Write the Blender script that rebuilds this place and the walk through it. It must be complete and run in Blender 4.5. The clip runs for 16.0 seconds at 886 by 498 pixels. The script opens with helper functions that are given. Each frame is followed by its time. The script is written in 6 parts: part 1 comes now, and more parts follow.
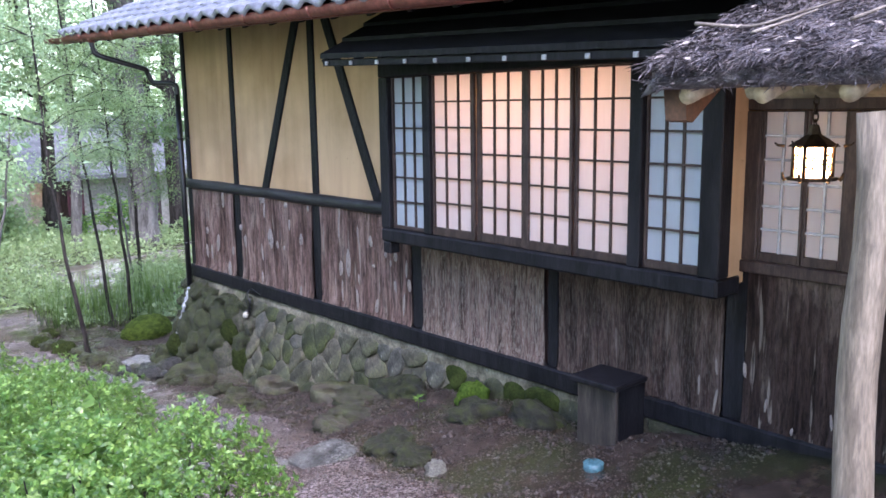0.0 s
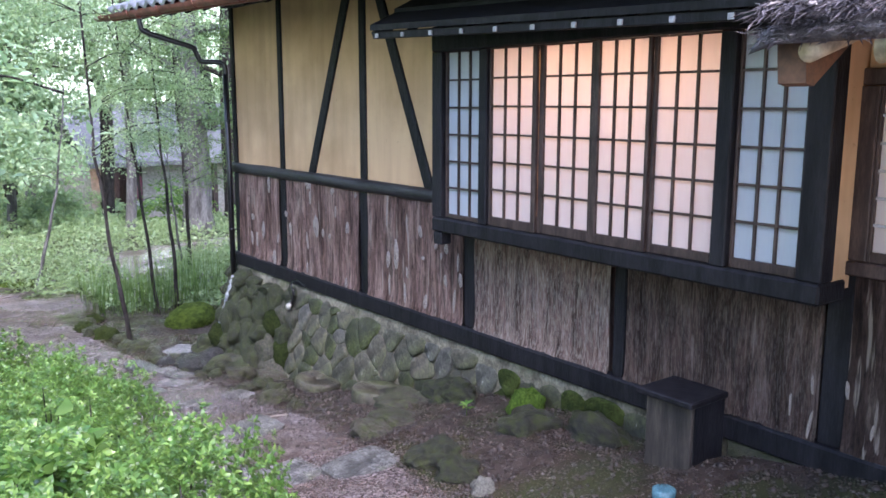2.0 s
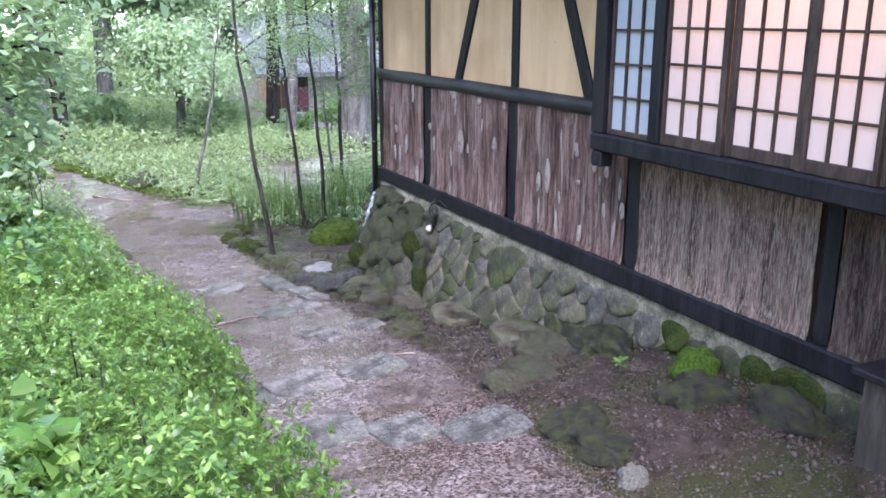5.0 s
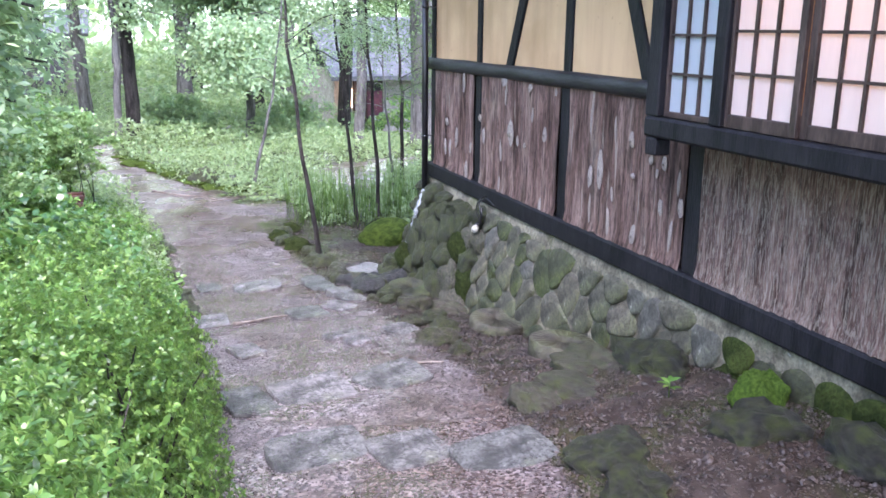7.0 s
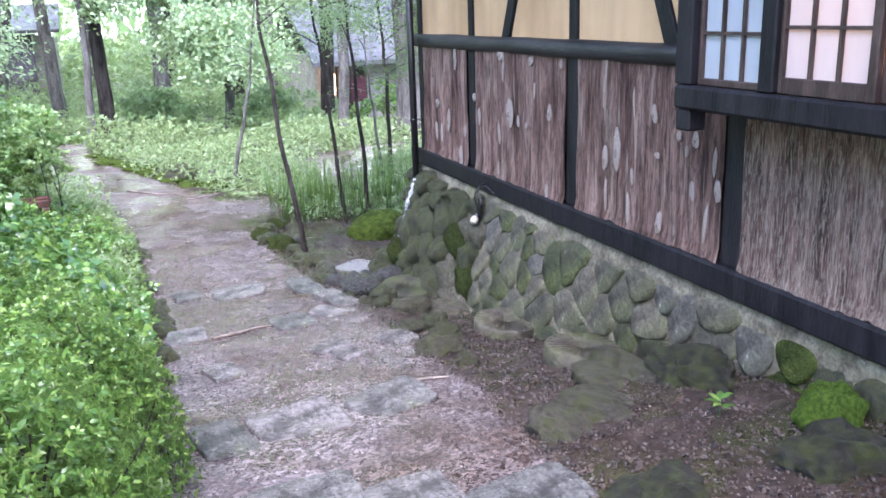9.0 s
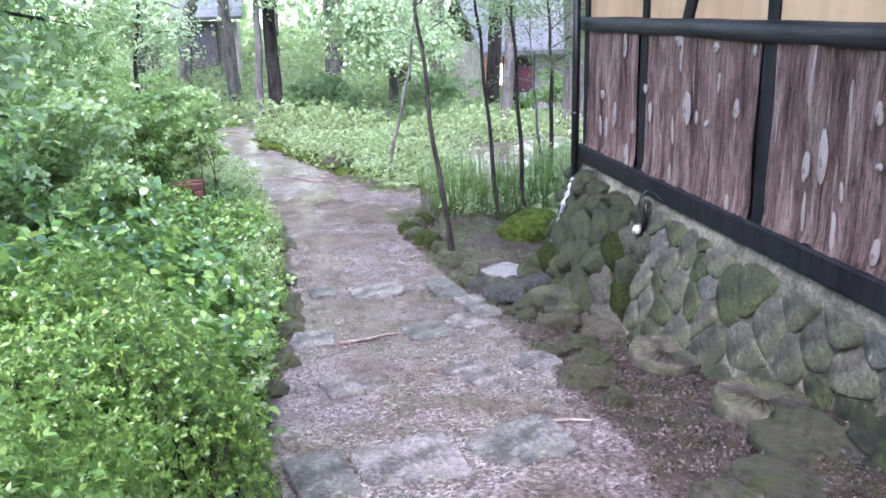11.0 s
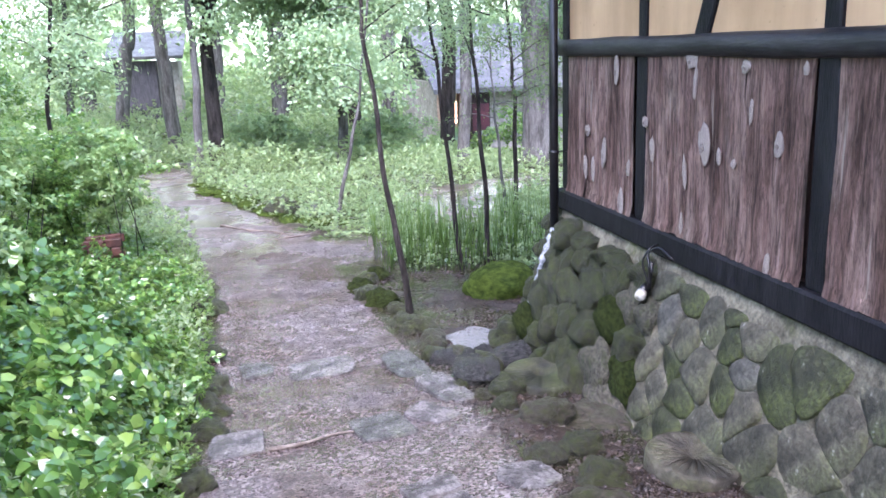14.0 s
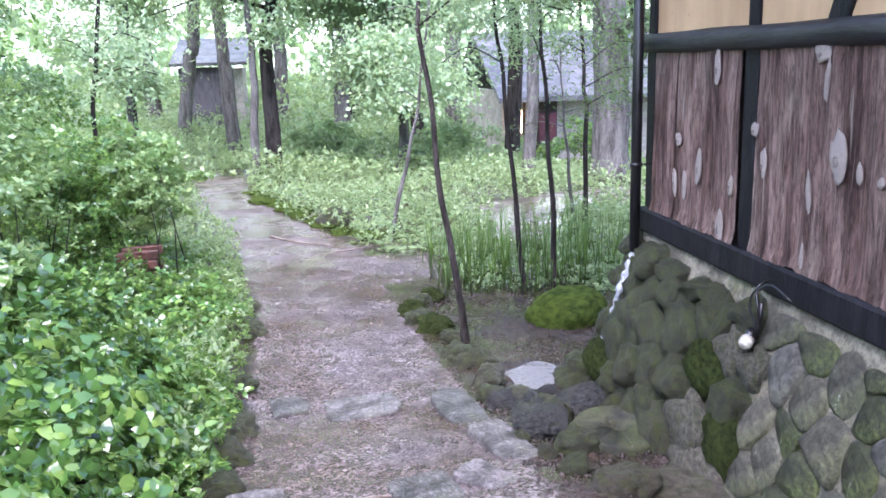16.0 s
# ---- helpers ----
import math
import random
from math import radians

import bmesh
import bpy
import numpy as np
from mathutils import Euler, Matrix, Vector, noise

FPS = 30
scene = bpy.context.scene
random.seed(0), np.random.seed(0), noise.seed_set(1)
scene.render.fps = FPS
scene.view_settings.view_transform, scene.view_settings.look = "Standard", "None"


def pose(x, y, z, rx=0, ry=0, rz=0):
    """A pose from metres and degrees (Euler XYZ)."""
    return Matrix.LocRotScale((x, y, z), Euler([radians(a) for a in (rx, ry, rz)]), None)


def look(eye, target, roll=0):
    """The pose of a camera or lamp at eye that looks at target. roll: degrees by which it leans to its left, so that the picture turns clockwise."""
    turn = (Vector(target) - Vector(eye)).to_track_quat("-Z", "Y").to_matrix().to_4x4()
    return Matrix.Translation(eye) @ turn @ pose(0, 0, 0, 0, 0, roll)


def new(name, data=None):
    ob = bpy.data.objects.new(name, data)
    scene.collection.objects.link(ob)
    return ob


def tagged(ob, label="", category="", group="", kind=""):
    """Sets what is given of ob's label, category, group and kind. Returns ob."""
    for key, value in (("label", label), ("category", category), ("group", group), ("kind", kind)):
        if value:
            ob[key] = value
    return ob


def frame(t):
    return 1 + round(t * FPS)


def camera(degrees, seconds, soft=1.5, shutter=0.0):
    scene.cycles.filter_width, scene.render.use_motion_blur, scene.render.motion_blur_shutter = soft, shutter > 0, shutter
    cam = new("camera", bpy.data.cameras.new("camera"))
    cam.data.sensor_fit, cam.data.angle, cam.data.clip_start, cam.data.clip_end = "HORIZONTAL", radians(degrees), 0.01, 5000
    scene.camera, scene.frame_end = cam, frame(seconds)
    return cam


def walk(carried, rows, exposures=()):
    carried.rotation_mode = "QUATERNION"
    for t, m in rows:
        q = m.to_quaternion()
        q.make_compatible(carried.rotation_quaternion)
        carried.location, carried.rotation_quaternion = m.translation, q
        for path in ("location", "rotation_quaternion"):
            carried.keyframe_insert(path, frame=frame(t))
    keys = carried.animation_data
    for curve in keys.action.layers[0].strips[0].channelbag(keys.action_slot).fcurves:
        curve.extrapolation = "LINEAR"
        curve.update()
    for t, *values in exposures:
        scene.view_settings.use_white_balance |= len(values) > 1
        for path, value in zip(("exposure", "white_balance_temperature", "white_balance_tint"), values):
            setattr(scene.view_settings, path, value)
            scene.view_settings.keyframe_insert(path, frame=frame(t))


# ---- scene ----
cam = camera(55.5, 16.0, soft=1.6)
PATH = [
    (0, (0.612, 0.429, 1.498), (1.916, 1.908, 1.165), -0.8),
    (0.5, (0.754, 0.519, 1.456), (2.021, 2.027, 1.112), 0.5),
    (1, (0.842, 0.614, 1.465), (2.102, 2.127, 1.115), 0.5),
    (1.5, (0.887, 0.72, 1.458), (2.144, 2.237, 1.111), 0.4),
    (2, (0.952, 0.803, 1.385), (2.152, 2.366, 1.043), 0.1),
    (2.5, (1.119, 0.897, 1.319), (2.105, 2.583, 0.889), 0.1),
    (3, (1.245, 0.979, 1.299), (2.146, 2.699, 0.82), 0.0),
    (3.5, (1.317, 1.1, 1.285), (2.181, 2.833, 0.785), -0.3),
    (6, (1.701, 1.642, 1.169), (2.532, 3.38, 0.629), 0.2),
    (6.5, (1.826, 1.722, 1.074), (2.594, 3.497, 0.567), 0.0),
    (7, (1.971, 1.806, 1.036), (2.647, 3.619, 0.528), 0.5),
    (7.5, (2.029, 1.925, 1.046), (2.69, 3.743, 0.54), 0.1),
    (8, (2.053, 2.09, 1.028), (2.759, 3.878, 0.477), -1.7),
    (10.5, (2.357, 2.775, 0.886), (2.911, 4.622, 0.357), -1.9),
    (11, (2.404, 2.939, 0.884), (2.726, 4.833, 0.331), -1.7),
    (11.5, (2.402, 3.128, 0.897), (2.726, 5.028, 0.366), -2.1),
    (12, (2.471, 3.321, 0.879), (2.829, 5.218, 0.357), -2.3),
    (12.5, (2.526, 3.456, 0.865), (2.844, 5.356, 0.33), -1.4),
    (13, (2.553, 3.578, 0.822), (2.903, 5.469, 0.27), -1.2),
    (13.5, (2.543, 3.784, 0.794), (2.977, 5.68, 0.33), -1.5),
    (14, (2.57, 3.951, 0.771), (3.004, 5.846, 0.303), -2.1),
    (14.5, (2.682, 4.121, 0.78), (2.889, 6.058, 0.328), -1.2),
    (15, (2.736, 4.222, 0.747), (2.88, 6.162, 0.285), -1.1),
    (15.5, (2.746, 4.392, 0.701), (2.956, 6.328, 0.245), -1.5),
    (16, (2.731, 4.618, 0.688), (3.022, 6.547, 0.248), -1.8),
]
walk(cam, [(t, look(eye, target, roll)) for t, eye, target, roll in PATH],
     [(0, 2.54, 6050, 25), (1.5, 2.52, 6050, 25), (2.5, 2.50, 6050, 25), (3.0, 2.66, 6050, 25), (3.5, 2.66, 6050, 25), (6.0, 2.86, 6050, 25), (11.0, 2.96, 6000, 26), (16, 2.86, 6000, 28)])

# ---- light: an overcast, rainy sky ----
world = bpy.data.worlds.new("overcast_sky")
scene.world = world
world.use_nodes = True
wn = world.node_tree.nodes
sky = wn.new("ShaderNodeTexSky")
sky.sky_type = "NISHITA"
sky.sun_disc = False
sky.sun_elevation, sky.sun_rotation = radians(58), radians(200)
sky.air_density, sky.dust_density, sky.ozone_density = 1.0, 1.2, 1.6
wn["Background"].inputs["Strength"].default_value = 0.15
world.node_tree.links.new(sky.outputs["Color"], wn["Background"].inputs["Color"])
sun = new("sun", bpy.data.lights.new("sun", "SUN"))
sun.data.energy, sun.data.angle, sun.data.color = 1.5, radians(50), (1.0, 0.98, 0.95)
sun.matrix_world = pose(0, 0, 20, 32, 0, 340)


# ---- materials ----
def material(name, rough=0.8, metal=0.0, spec=0.5):
    m = bpy.data.materials.new(name)
    m.use_nodes = True
    b = m.node_tree.nodes["Principled BSDF"]
    b.inputs["Roughness"].default_value = rough
    b.inputs["Metallic"].default_value = metal
    b.inputs["Specular IOR Level"].default_value = spec
    return m, m.node_tree.nodes, m.node_tree.links, b


def noise_of(m, scale, detail=6.0, stretch=(1, 1, 1), rough=0.6, dist=0.0):
    n, l = m.node_tree.nodes, m.node_tree.links
    co, mp, tx = n.new("ShaderNodeTexCoord"), n.new("ShaderNodeMapping"), n.new("ShaderNodeTexNoise")
    mp.inputs["Scale"].default_value = stretch
    tx.inputs["Scale"].default_value, tx.inputs["Detail"].default_value = scale, detail
    tx.inputs["Roughness"].default_value, tx.inputs["Distortion"].default_value = rough, dist
    l.new(co.outputs["Object"], mp.inputs["Vector"])
    l.new(mp.outputs["Vector"], tx.inputs["Vector"])
    return tx.outputs["Fac"]


def ramp(m, fac, stops):
    n, l = m.node_tree.nodes, m.node_tree.links
    r = n.new("ShaderNodeValToRGB")
    while len(r.color_ramp.elements) < len(stops):
        r.color_ramp.elements.new(0.5)
    for e, (p, c) in zip(r.color_ramp.elements, stops):
        e.position = p
        e.color = (*c, 1) if isinstance(c, tuple) else (c, c, c, 1)
    l.new(fac, r.inputs["Fac"])
    return r.outputs["Color"]


def blend(m, fac, a, b, kind="MIX"):
    n, l = m.node_tree.nodes, m.node_tree.links
    x = n.new("ShaderNodeMix")
    x.data_type, x.blend_type = "RGBA", kind
    for sock, v in ((x.inputs[0], fac), (x.inputs[6], a), (x.inputs[7], b)):
        if isinstance(v, (int, float)):
            sock.default_value = v
        elif isinstance(v, tuple):
            sock.default_value = (*v, 1)
        else:
            l.new(v, sock)
    return x.outputs[2]


def bump(m, height, strength=0.4, distance=0.02):
    n, l = m.node_tree.nodes, m.node_tree.links
    b = n.new("ShaderNodeBump")
    b.inputs["Strength"].default_value, b.inputs["Distance"].default_value = strength, distance
    l.new(height, b.inputs["Height"])
    l.new(b.outputs["Normal"], n["Principled BSDF"].inputs["Normal"])


def random_of(m, kind="object"):
    n = m.node_tree.nodes
    if kind == "object":
        return n.new("ShaderNodeObjectInfo").outputs["Random"]
    return n.new("ShaderNodeNewGeometry").outputs["Random Per Island"]


def simple(name, c1, c2, scale, rough=0.8, stretch=(1, 1, 1), bumps=0.4, dist=0.01, spec=0.5, metal=0.0, island="", fine=None):
    """A surface of two colours mixed by noise at two scales, with relief."""
    m, n, l, b = material(name, rough, metal, spec)
    f1 = noise_of(m, scale, 8, stretch)
    f2 = noise_of(m, fine or scale * 6, 4, stretch)
    col = ramp(m, f1, [(0.38, c1), (0.62, c2)])
    col = blend(m, 0.55, col, ramp(m, f2, [(0.36, 0.35), (0.64, 1.1)]), "MULTIPLY")
    if island:
        col = blend(m, 0.8, col, ramp(m, random_of(m, island), [(0.0, 0.55), (1.0, 1.0)]), "MULTIPLY")
    l.new(col, b.inputs["Base Color"])
    bump(m, f2, bumps, dist)
    return m


def leaf_material(name, dark, light, bright, rough=0.35, spec=0.5):
    m, n, l, b = material(name, rough, 0.0, spec)
    rnd = random_of(m, "island")
    big = noise_of(m, 1.6, 3)
    col = ramp(m, rnd, [(0.0, dark), (0.6, light), (1.0, bright)])
    col = blend(m, 0.6, col, ramp(m, big, [(0.3, 0.55), (0.7, 1.0)]), "MULTIPLY")
    l.new(col, b.inputs["Base Color"])
    t = n.new("ShaderNodeBsdfTranslucent")
    l.new(blend(m, 0.5, col, (0.43, 0.57, 0.18)), t.inputs["Color"])
    mix = n.new("ShaderNodeMixShader")
    mix.inputs[0].default_value = 0.45
    l.new(b.outputs[0], mix.inputs[1])
    l.new(t.outputs[0], mix.inputs[2])
    l.new(mix.outputs[0], n["Material Output"].inputs["Surface"])
    return m


def plaster_material():
    m, n, l, b = material("ochre_plaster", 0.9, 0, 0.2)
    col = ramp(m, noise_of(m, 1.2, 5), [(0.38, (0.40, 0.257, 0.142)), (0.62, (0.52, 0.35, 0.205))])
    col = blend(m, 0.35, col, ramp(m, noise_of(m, 3.0, 8, (3, 3, 0.25)), [(0.38, 0.7), (0.58, 1.05)]), "MULTIPLY")
    spots = ramp(m, noise_of(m, 26, 3), [(0.67, 0.0), (0.73, 0.4)])
    col = blend(m, spots, col, (0.22, 0.14, 0.07))
    l.new(col, b.inputs["Base Color"])
    bump(m, noise_of(m, 60, 4), 0.25, 0.004)
    return m


def bark_board_material(name="cedar_bark", tone=1.0, gold=0.0):
    m, n, l, b = material(name, 0.9, 0, 0.2)
    f1 = noise_of(m, 2.0, 6, (5, 5, 0.6), 0.65, 0.4)
    f2 = noise_of(m, 10, 8, (4, 4, 0.45), 0.7, 0.6)
    f3 = noise_of(m, 26, 8, (3, 3, 0.5), 0.75, 0.8)
    col = ramp(m, f1, [(0.36, (0.072 * tone, 0.042 * tone, 0.034 * tone)), (0.5, (0.170 * tone, 0.108 * tone, 0.090 * tone)), (0.64, (0.27 * tone, 0.19 * tone, 0.162 * tone))])
    col = blend(m, 0.8, col, ramp(m, f2, [(0.38, 0.25), (0.52, 0.9), (0.64, 1.15)]), "MULTIPLY")
    col = blend(m, 0.75, col, ramp(m, f3, [(0.40, 0.35), (0.50, 0.95), (0.64, 1.2)]), "MULTIPLY")
    worn = ramp(m, noise_of(m, 1.1, 5, (2.5, 2.5, 0.8)), [(0.52, 0.0), (0.66, 0.45)])
    col = blend(m, worn, col, blend(m, 1.0, (0.40, 0.34, 0.28), ramp(m, f3, [(0.40, 0.35), (0.6, 1.2)]), "MULTIPLY"))
    streak = ramp(m, noise_of(m, 5, 5, (5, 5, 0.3)), [(0.62, 0.0), (0.68, 0.25 if gold else 0.6)])
    col = blend(m, streak, col, (0.38, 0.33, 0.28))
    if gold:
        fibre = ramp(m, noise_of(m, 60, 8, (2, 2, 0.25), 0.75, 0.6), [(0.48, 0.0), (0.58, gold)])
        col = blend(m, fibre, col, (0.40, 0.355, 0.30))
    l.new(col, b.inputs["Base Color"])
    bump(m, blend(m, 0.5, ramp(m, f2, [(0.35, 0.0), (0.65, 1.0)]), ramp(m, f3, [(0.35, 0.0), (0.65, 1.0)])), 1.0, 0.012)
    return m


def stone_material(name="mossy_stone", moss=0.5, c1=(0.10, 0.10, 0.09), c2=(0.27, 0.26, 0.23), rough=0.75):
    m, n, l, b = material(name, rough, 0, 0.4)
    f = noise_of(m, 7, 8)
    col = ramp(m, f, [(0.38, c1), (0.62, c2)])
    col = blend(m, 0.8, col, ramp(m, noise_of(m, 45, 8, (1, 1, 1), 0.75), [(0.38, 0.3), (0.60, 1.1)]), "MULTIPLY")
    col = blend(m, 0.75, col, ramp(m, random_of(m, "object"), [(0.0, (0.45, 0.5, 0.42)), (0.5, (0.8, 0.82, 0.72)), (1.0, (1.0, 0.96, 0.9))]), "MULTIPLY")
    green = ramp(m, noise_of(m, 3.0, 6), [(0.62 - 0.3 * moss, 0.0), (0.80 - 0.2 * moss, 0.85)])
    col = blend(m, green, col, blend(m, 1.0, (0.075, 0.095, 0.025), ramp(m, noise_of(m, 60, 6), [(0.4, 0.35), (0.6, 1.2)]), "MULTIPLY"))
    lichen = ramp(m, noise_of(m, 22, 4), [(0.68, 0.0), (0.74, 0.6)])
    col = blend(m, lichen, col, (0.42, 0.42, 0.37))
    l.new(col, b.inputs["Base Color"])
    bump(m, noise_of(m, 26, 10, (1, 1, 1), 0.7), 1.0, 0.02)
    return m


def ground_material():
    """Wet pinkish gravel on the path; humus, litter and moss off it."""
    m, n, l, b = material("wet_gravel_and_soil", 0.6, 0, 0.5)
    v = n.new("ShaderNodeTexVoronoi")
    v.inputs["Scale"].default_value = 70
    co = n.new("ShaderNodeTexCoord")
    l.new(co.outputs["Object"], v.inputs["Vector"])
    grit = ramp(m, v.outputs["Color"], [(0.1, (0.032, 0.026, 0.026)), (0.5, (0.096, 0.082, 0.080)), (0.9, (0.245, 0.222, 0.218))])
    big = ramp(m, noise_of(m, 1.3, 6), [(0.36, (0.56, 0.42, 0.34)), (0.47, (0.90, 0.83, 0.80)), (0.58, (1.08, 1.05, 1.08))])
    gravel = blend(m, 1.0, grit, big, "MULTIPLY")
    gravel = blend(m, 0.8, gravel, ramp(m, noise_of(m, 5.5, 6, (1, 1, 1), 0.65), [(0.40, (0.52, 0.46, 0.44)), (0.56, (1.0, 1.0, 1.0))]), "MULTIPLY")
    humus = ramp(m, noise_of(m, 14, 8), [(0.3, (0.012, 0.008, 0.007)), (0.55, (0.040, 0.029, 0.023)), (0.7, (0.078, 0.058, 0.047))])
    green = ramp(m, noise_of(m, 2.2, 6), [(0.46, 0.0), (0.58, 0.85)])
    humus = blend(m, green, humus, (0.030, 0.036, 0.014))
    at = n.new("ShaderNodeAttribute")
    at.attribute_name = "path"
    edge = noise_of(m, 6, 5)
    add = n.new("ShaderNodeMath")
    add.operation = "ADD"
    l.new(at.outputs["Fac"], add.inputs[0])
    sub = n.new("ShaderNodeMath")
    sub.operation, sub.inputs[1].default_value = "SUBTRACT", 0.5
    l.new(edge, sub.inputs[0])
    l.new(sub.outputs[0], add.inputs[1])
    mask = ramp(m, add.outputs[0], [(0.4, 0.0), (0.6, 1.0)])
    l.new(blend(m, mask, humus, gravel), b.inputs["Base Color"])
    wet = ramp(m, noise_of(m, 1.1, 5), [(0.38, 0.50), (0.52, 0.13)])
    l.new(wet, b.inputs["Roughness"])
    bump(m, v.outputs["Distance"], 0.16, 0.007)
    b.inputs["Specular IOR Level"].default_value = 0.6
    return m


# The default tint leans pink, with some of the room lamp's warmth in it.
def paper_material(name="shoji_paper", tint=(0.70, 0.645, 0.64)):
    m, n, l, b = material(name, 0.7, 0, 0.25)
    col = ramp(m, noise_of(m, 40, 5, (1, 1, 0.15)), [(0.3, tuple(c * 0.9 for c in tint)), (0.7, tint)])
    l.new(col, b.inputs["Base Color"])
    t = n.new("ShaderNodeBsdfTranslucent")
    t.inputs["Color"].default_value = (0.80, 0.72, 0.70, 1)
    mix = n.new("ShaderNodeMixShader")
    mix.inputs[0].default_value = 0.45
    l.new(b.outputs[0], mix.inputs[1])
    l.new(t.outputs[0], mix.inputs[2])
    l.new(mix.outputs[0], n["Material Output"].inputs["Surface"])
    return m


def glow_material(name, colour, strength):
    m, n, l, b = material(name, 0.4)
    b.inputs["Base Color"].default_value = (*colour, 1)
    b.inputs["Emission Color"].default_value = (*colour, 1)
    b.inputs["Emission Strength"].default_value = strength
    return m


PLASTER = plaster_material()
BLACK_WOOD = simple("blackened_timber", (0.005, 0.005, 0.007), (0.016, 0.0155, 0.019), 3, 0.6, (6, 6, 1), 0.6, 0.006, 0.2)
BLACK_LOG = simple("blackened_log", (0.009, 0.009, 0.012), (0.034, 0.034, 0.038), 4, 0.5, (4, 0.6, 4), 0.5, 0.006, 0.3)
BROWN_WOOD = simple("brown_sash_wood", (0.026, 0.017, 0.015), (0.068, 0.046, 0.040), 5, 0.55, (5, 5, 1), 0.3, 0.004, 0.3)
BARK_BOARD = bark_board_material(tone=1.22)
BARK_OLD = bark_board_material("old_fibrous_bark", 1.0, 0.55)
# darker tone of the fibrous bark, for the sheets below the bay's right end
BARK_DARK = bark_board_material("dark_fibrous_bark", 0.48, 0.16)
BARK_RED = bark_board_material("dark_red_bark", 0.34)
KNOT = simple("pale_knot_wood", (0.17, 0.135, 0.118), (0.40, 0.35, 0.315), 9, 0.85, (3, 3, 0.6), 0.5, 0.006)
KNOT_HEART = simple("grey_knot_heart", (0.10, 0.08, 0.07), (0.26, 0.22, 0.20), 30, 0.85)
STONE = stone_material("foundation_stone", 0.40, (0.060, 0.056, 0.043), (0.190, 0.177, 0.138))
MOSSY = stone_material("mossy_rock", 0.8, (0.020, 0.021, 0.015), (0.074, 0.072, 0.053), 0.5)
DARK_STONE = stone_material("wet_dark_stone", 0.6, (0.044, 0.039, 0.031), (0.15, 0.133, 0.108), 0.35)
PAVER = stone_material("wet_step_stone", 0.1, (0.072, 0.068, 0.070), (0.215, 0.203, 0.21), 0.22)
FOOT_STONE = stone_material("grey_footing_stone", 0.2, (0.060, 0.060, 0.054), (0.175, 0.170, 0.152))
DEEP_MOSS = stone_material("dark_wet_mossy_rock", 0.6, (0.013, 0.013, 0.011), (0.055, 0.053, 0.042), 0.4)
WET_ROCK = stone_material("wet_blue_grey_rock", 0.15, (0.028, 0.028, 0.030), (0.10, 0.098, 0.10), 0.18)
MORTAR = stone_material("lime_mortar", 0.12, (0.105, 0.096, 0.072), (0.27, 0.25, 0.195), 0.9)
MOSS = simple("cushion_moss", (0.032, 0.058, 0.010), (0.100, 0.148, 0.025), 5, 0.95, (1, 1, 1), 1.0, 0.02, 0.1, fine=90)
DIM_MOSS = simple("dark_wet_moss", (0.020, 0.031, 0.008), (0.060, 0.080, 0.020), 5, 0.9, (1, 1, 1), 1.0, 0.02, 0.1, fine=80)
BRIGHT_MOSS = simple("bright_leafy_moss", (0.050, 0.105, 0.014), (0.150, 0.250, 0.040), 9, 0.9, (1, 1, 1), 1.0, 0.02, 0.1, fine=70)
GROUND = ground_material()
PAPER = paper_material()
# same paper for the end screens, with blue skylight put into its tint
SKYLIT_PAPER = paper_material("skylit_shoji_paper", (0.57, 0.63, 0.69))
METAL_BLACK = simple("black_painted_metal", (0.006, 0.006, 0.008), (0.014, 0.014, 0.016), 6, 0.35, (1, 1, 1), 0.1, 0.002)
COPPER = simple("red_brown_gutter", (0.13, 0.035, 0.025), (0.24, 0.075, 0.055), 6, 0.5, (1, 1, 1), 0.2, 0.003)
TILE = simple("glazed_grey_roof_tile", (0.10, 0.105, 0.125), (0.22, 0.225, 0.26), 5, 0.28, (1, 1, 1), 0.15, 0.004, island="object")
THATCH = simple("wet_bark_thatch", (0.045, 0.037, 0.042), (0.22, 0.185, 0.195), 9, 0.7, (1.0, 1.0, 1.0), 1.0, 0.03, island="island")
CUT_WOOD = simple("orange_cut_timber", (0.06, 0.028, 0.017), (0.14, 0.066, 0.036), 8, 0.7, (1, 1, 1), 0.3, 0.004)
PALE_LOG = simple("peeled_pale_log", (0.36, 0.27, 0.17), (0.58, 0.46, 0.32), 5, 0.65, (1, 1, 1), 0.3, 0.005)
GREY_WOOD = simple("weathered_grey_wood", (0.014, 0.011, 0.009), (0.058, 0.046, 0.036), 4, 0.75, (5, 5, 0.6), 0.6, 0.006)
BARK = simple("dark_tree_bark", (0.020, 0.017, 0.016), (0.072, 0.062, 0.058), 5, 0.9, (3, 3, 0.6), 1.0, 0.03, 0.15)
# grey bark, lightened a little for the haze among the trunks
GREY_BARK = simple("hazed_grey_bark", (0.075, 0.070, 0.066), (0.19, 0.182, 0.174), 4, 0.9, (3, 3, 0.6), 1.0, 0.03, 0.2)
LEAF_SMALL = leaf_material("azalea_leaf", (0.045, 0.108, 0.023), (0.115, 0.235, 0.048), (0.28, 0.42, 0.10), 0.28)
LEAF_BROAD = leaf_material("broad_wet_leaf", (0.036, 0.105, 0.026), (0.118, 0.270, 0.062), (0.34, 0.52, 0.125), 0.09, 0.9)
# paled green: the haze over the wood is mixed into this leaf colour
LEAF_TREE = leaf_material("hazy_tree_leaf", (0.21, 0.32, 0.185), (0.305, 0.44, 0.25), (0.43, 0.54, 0.30), 0.3)
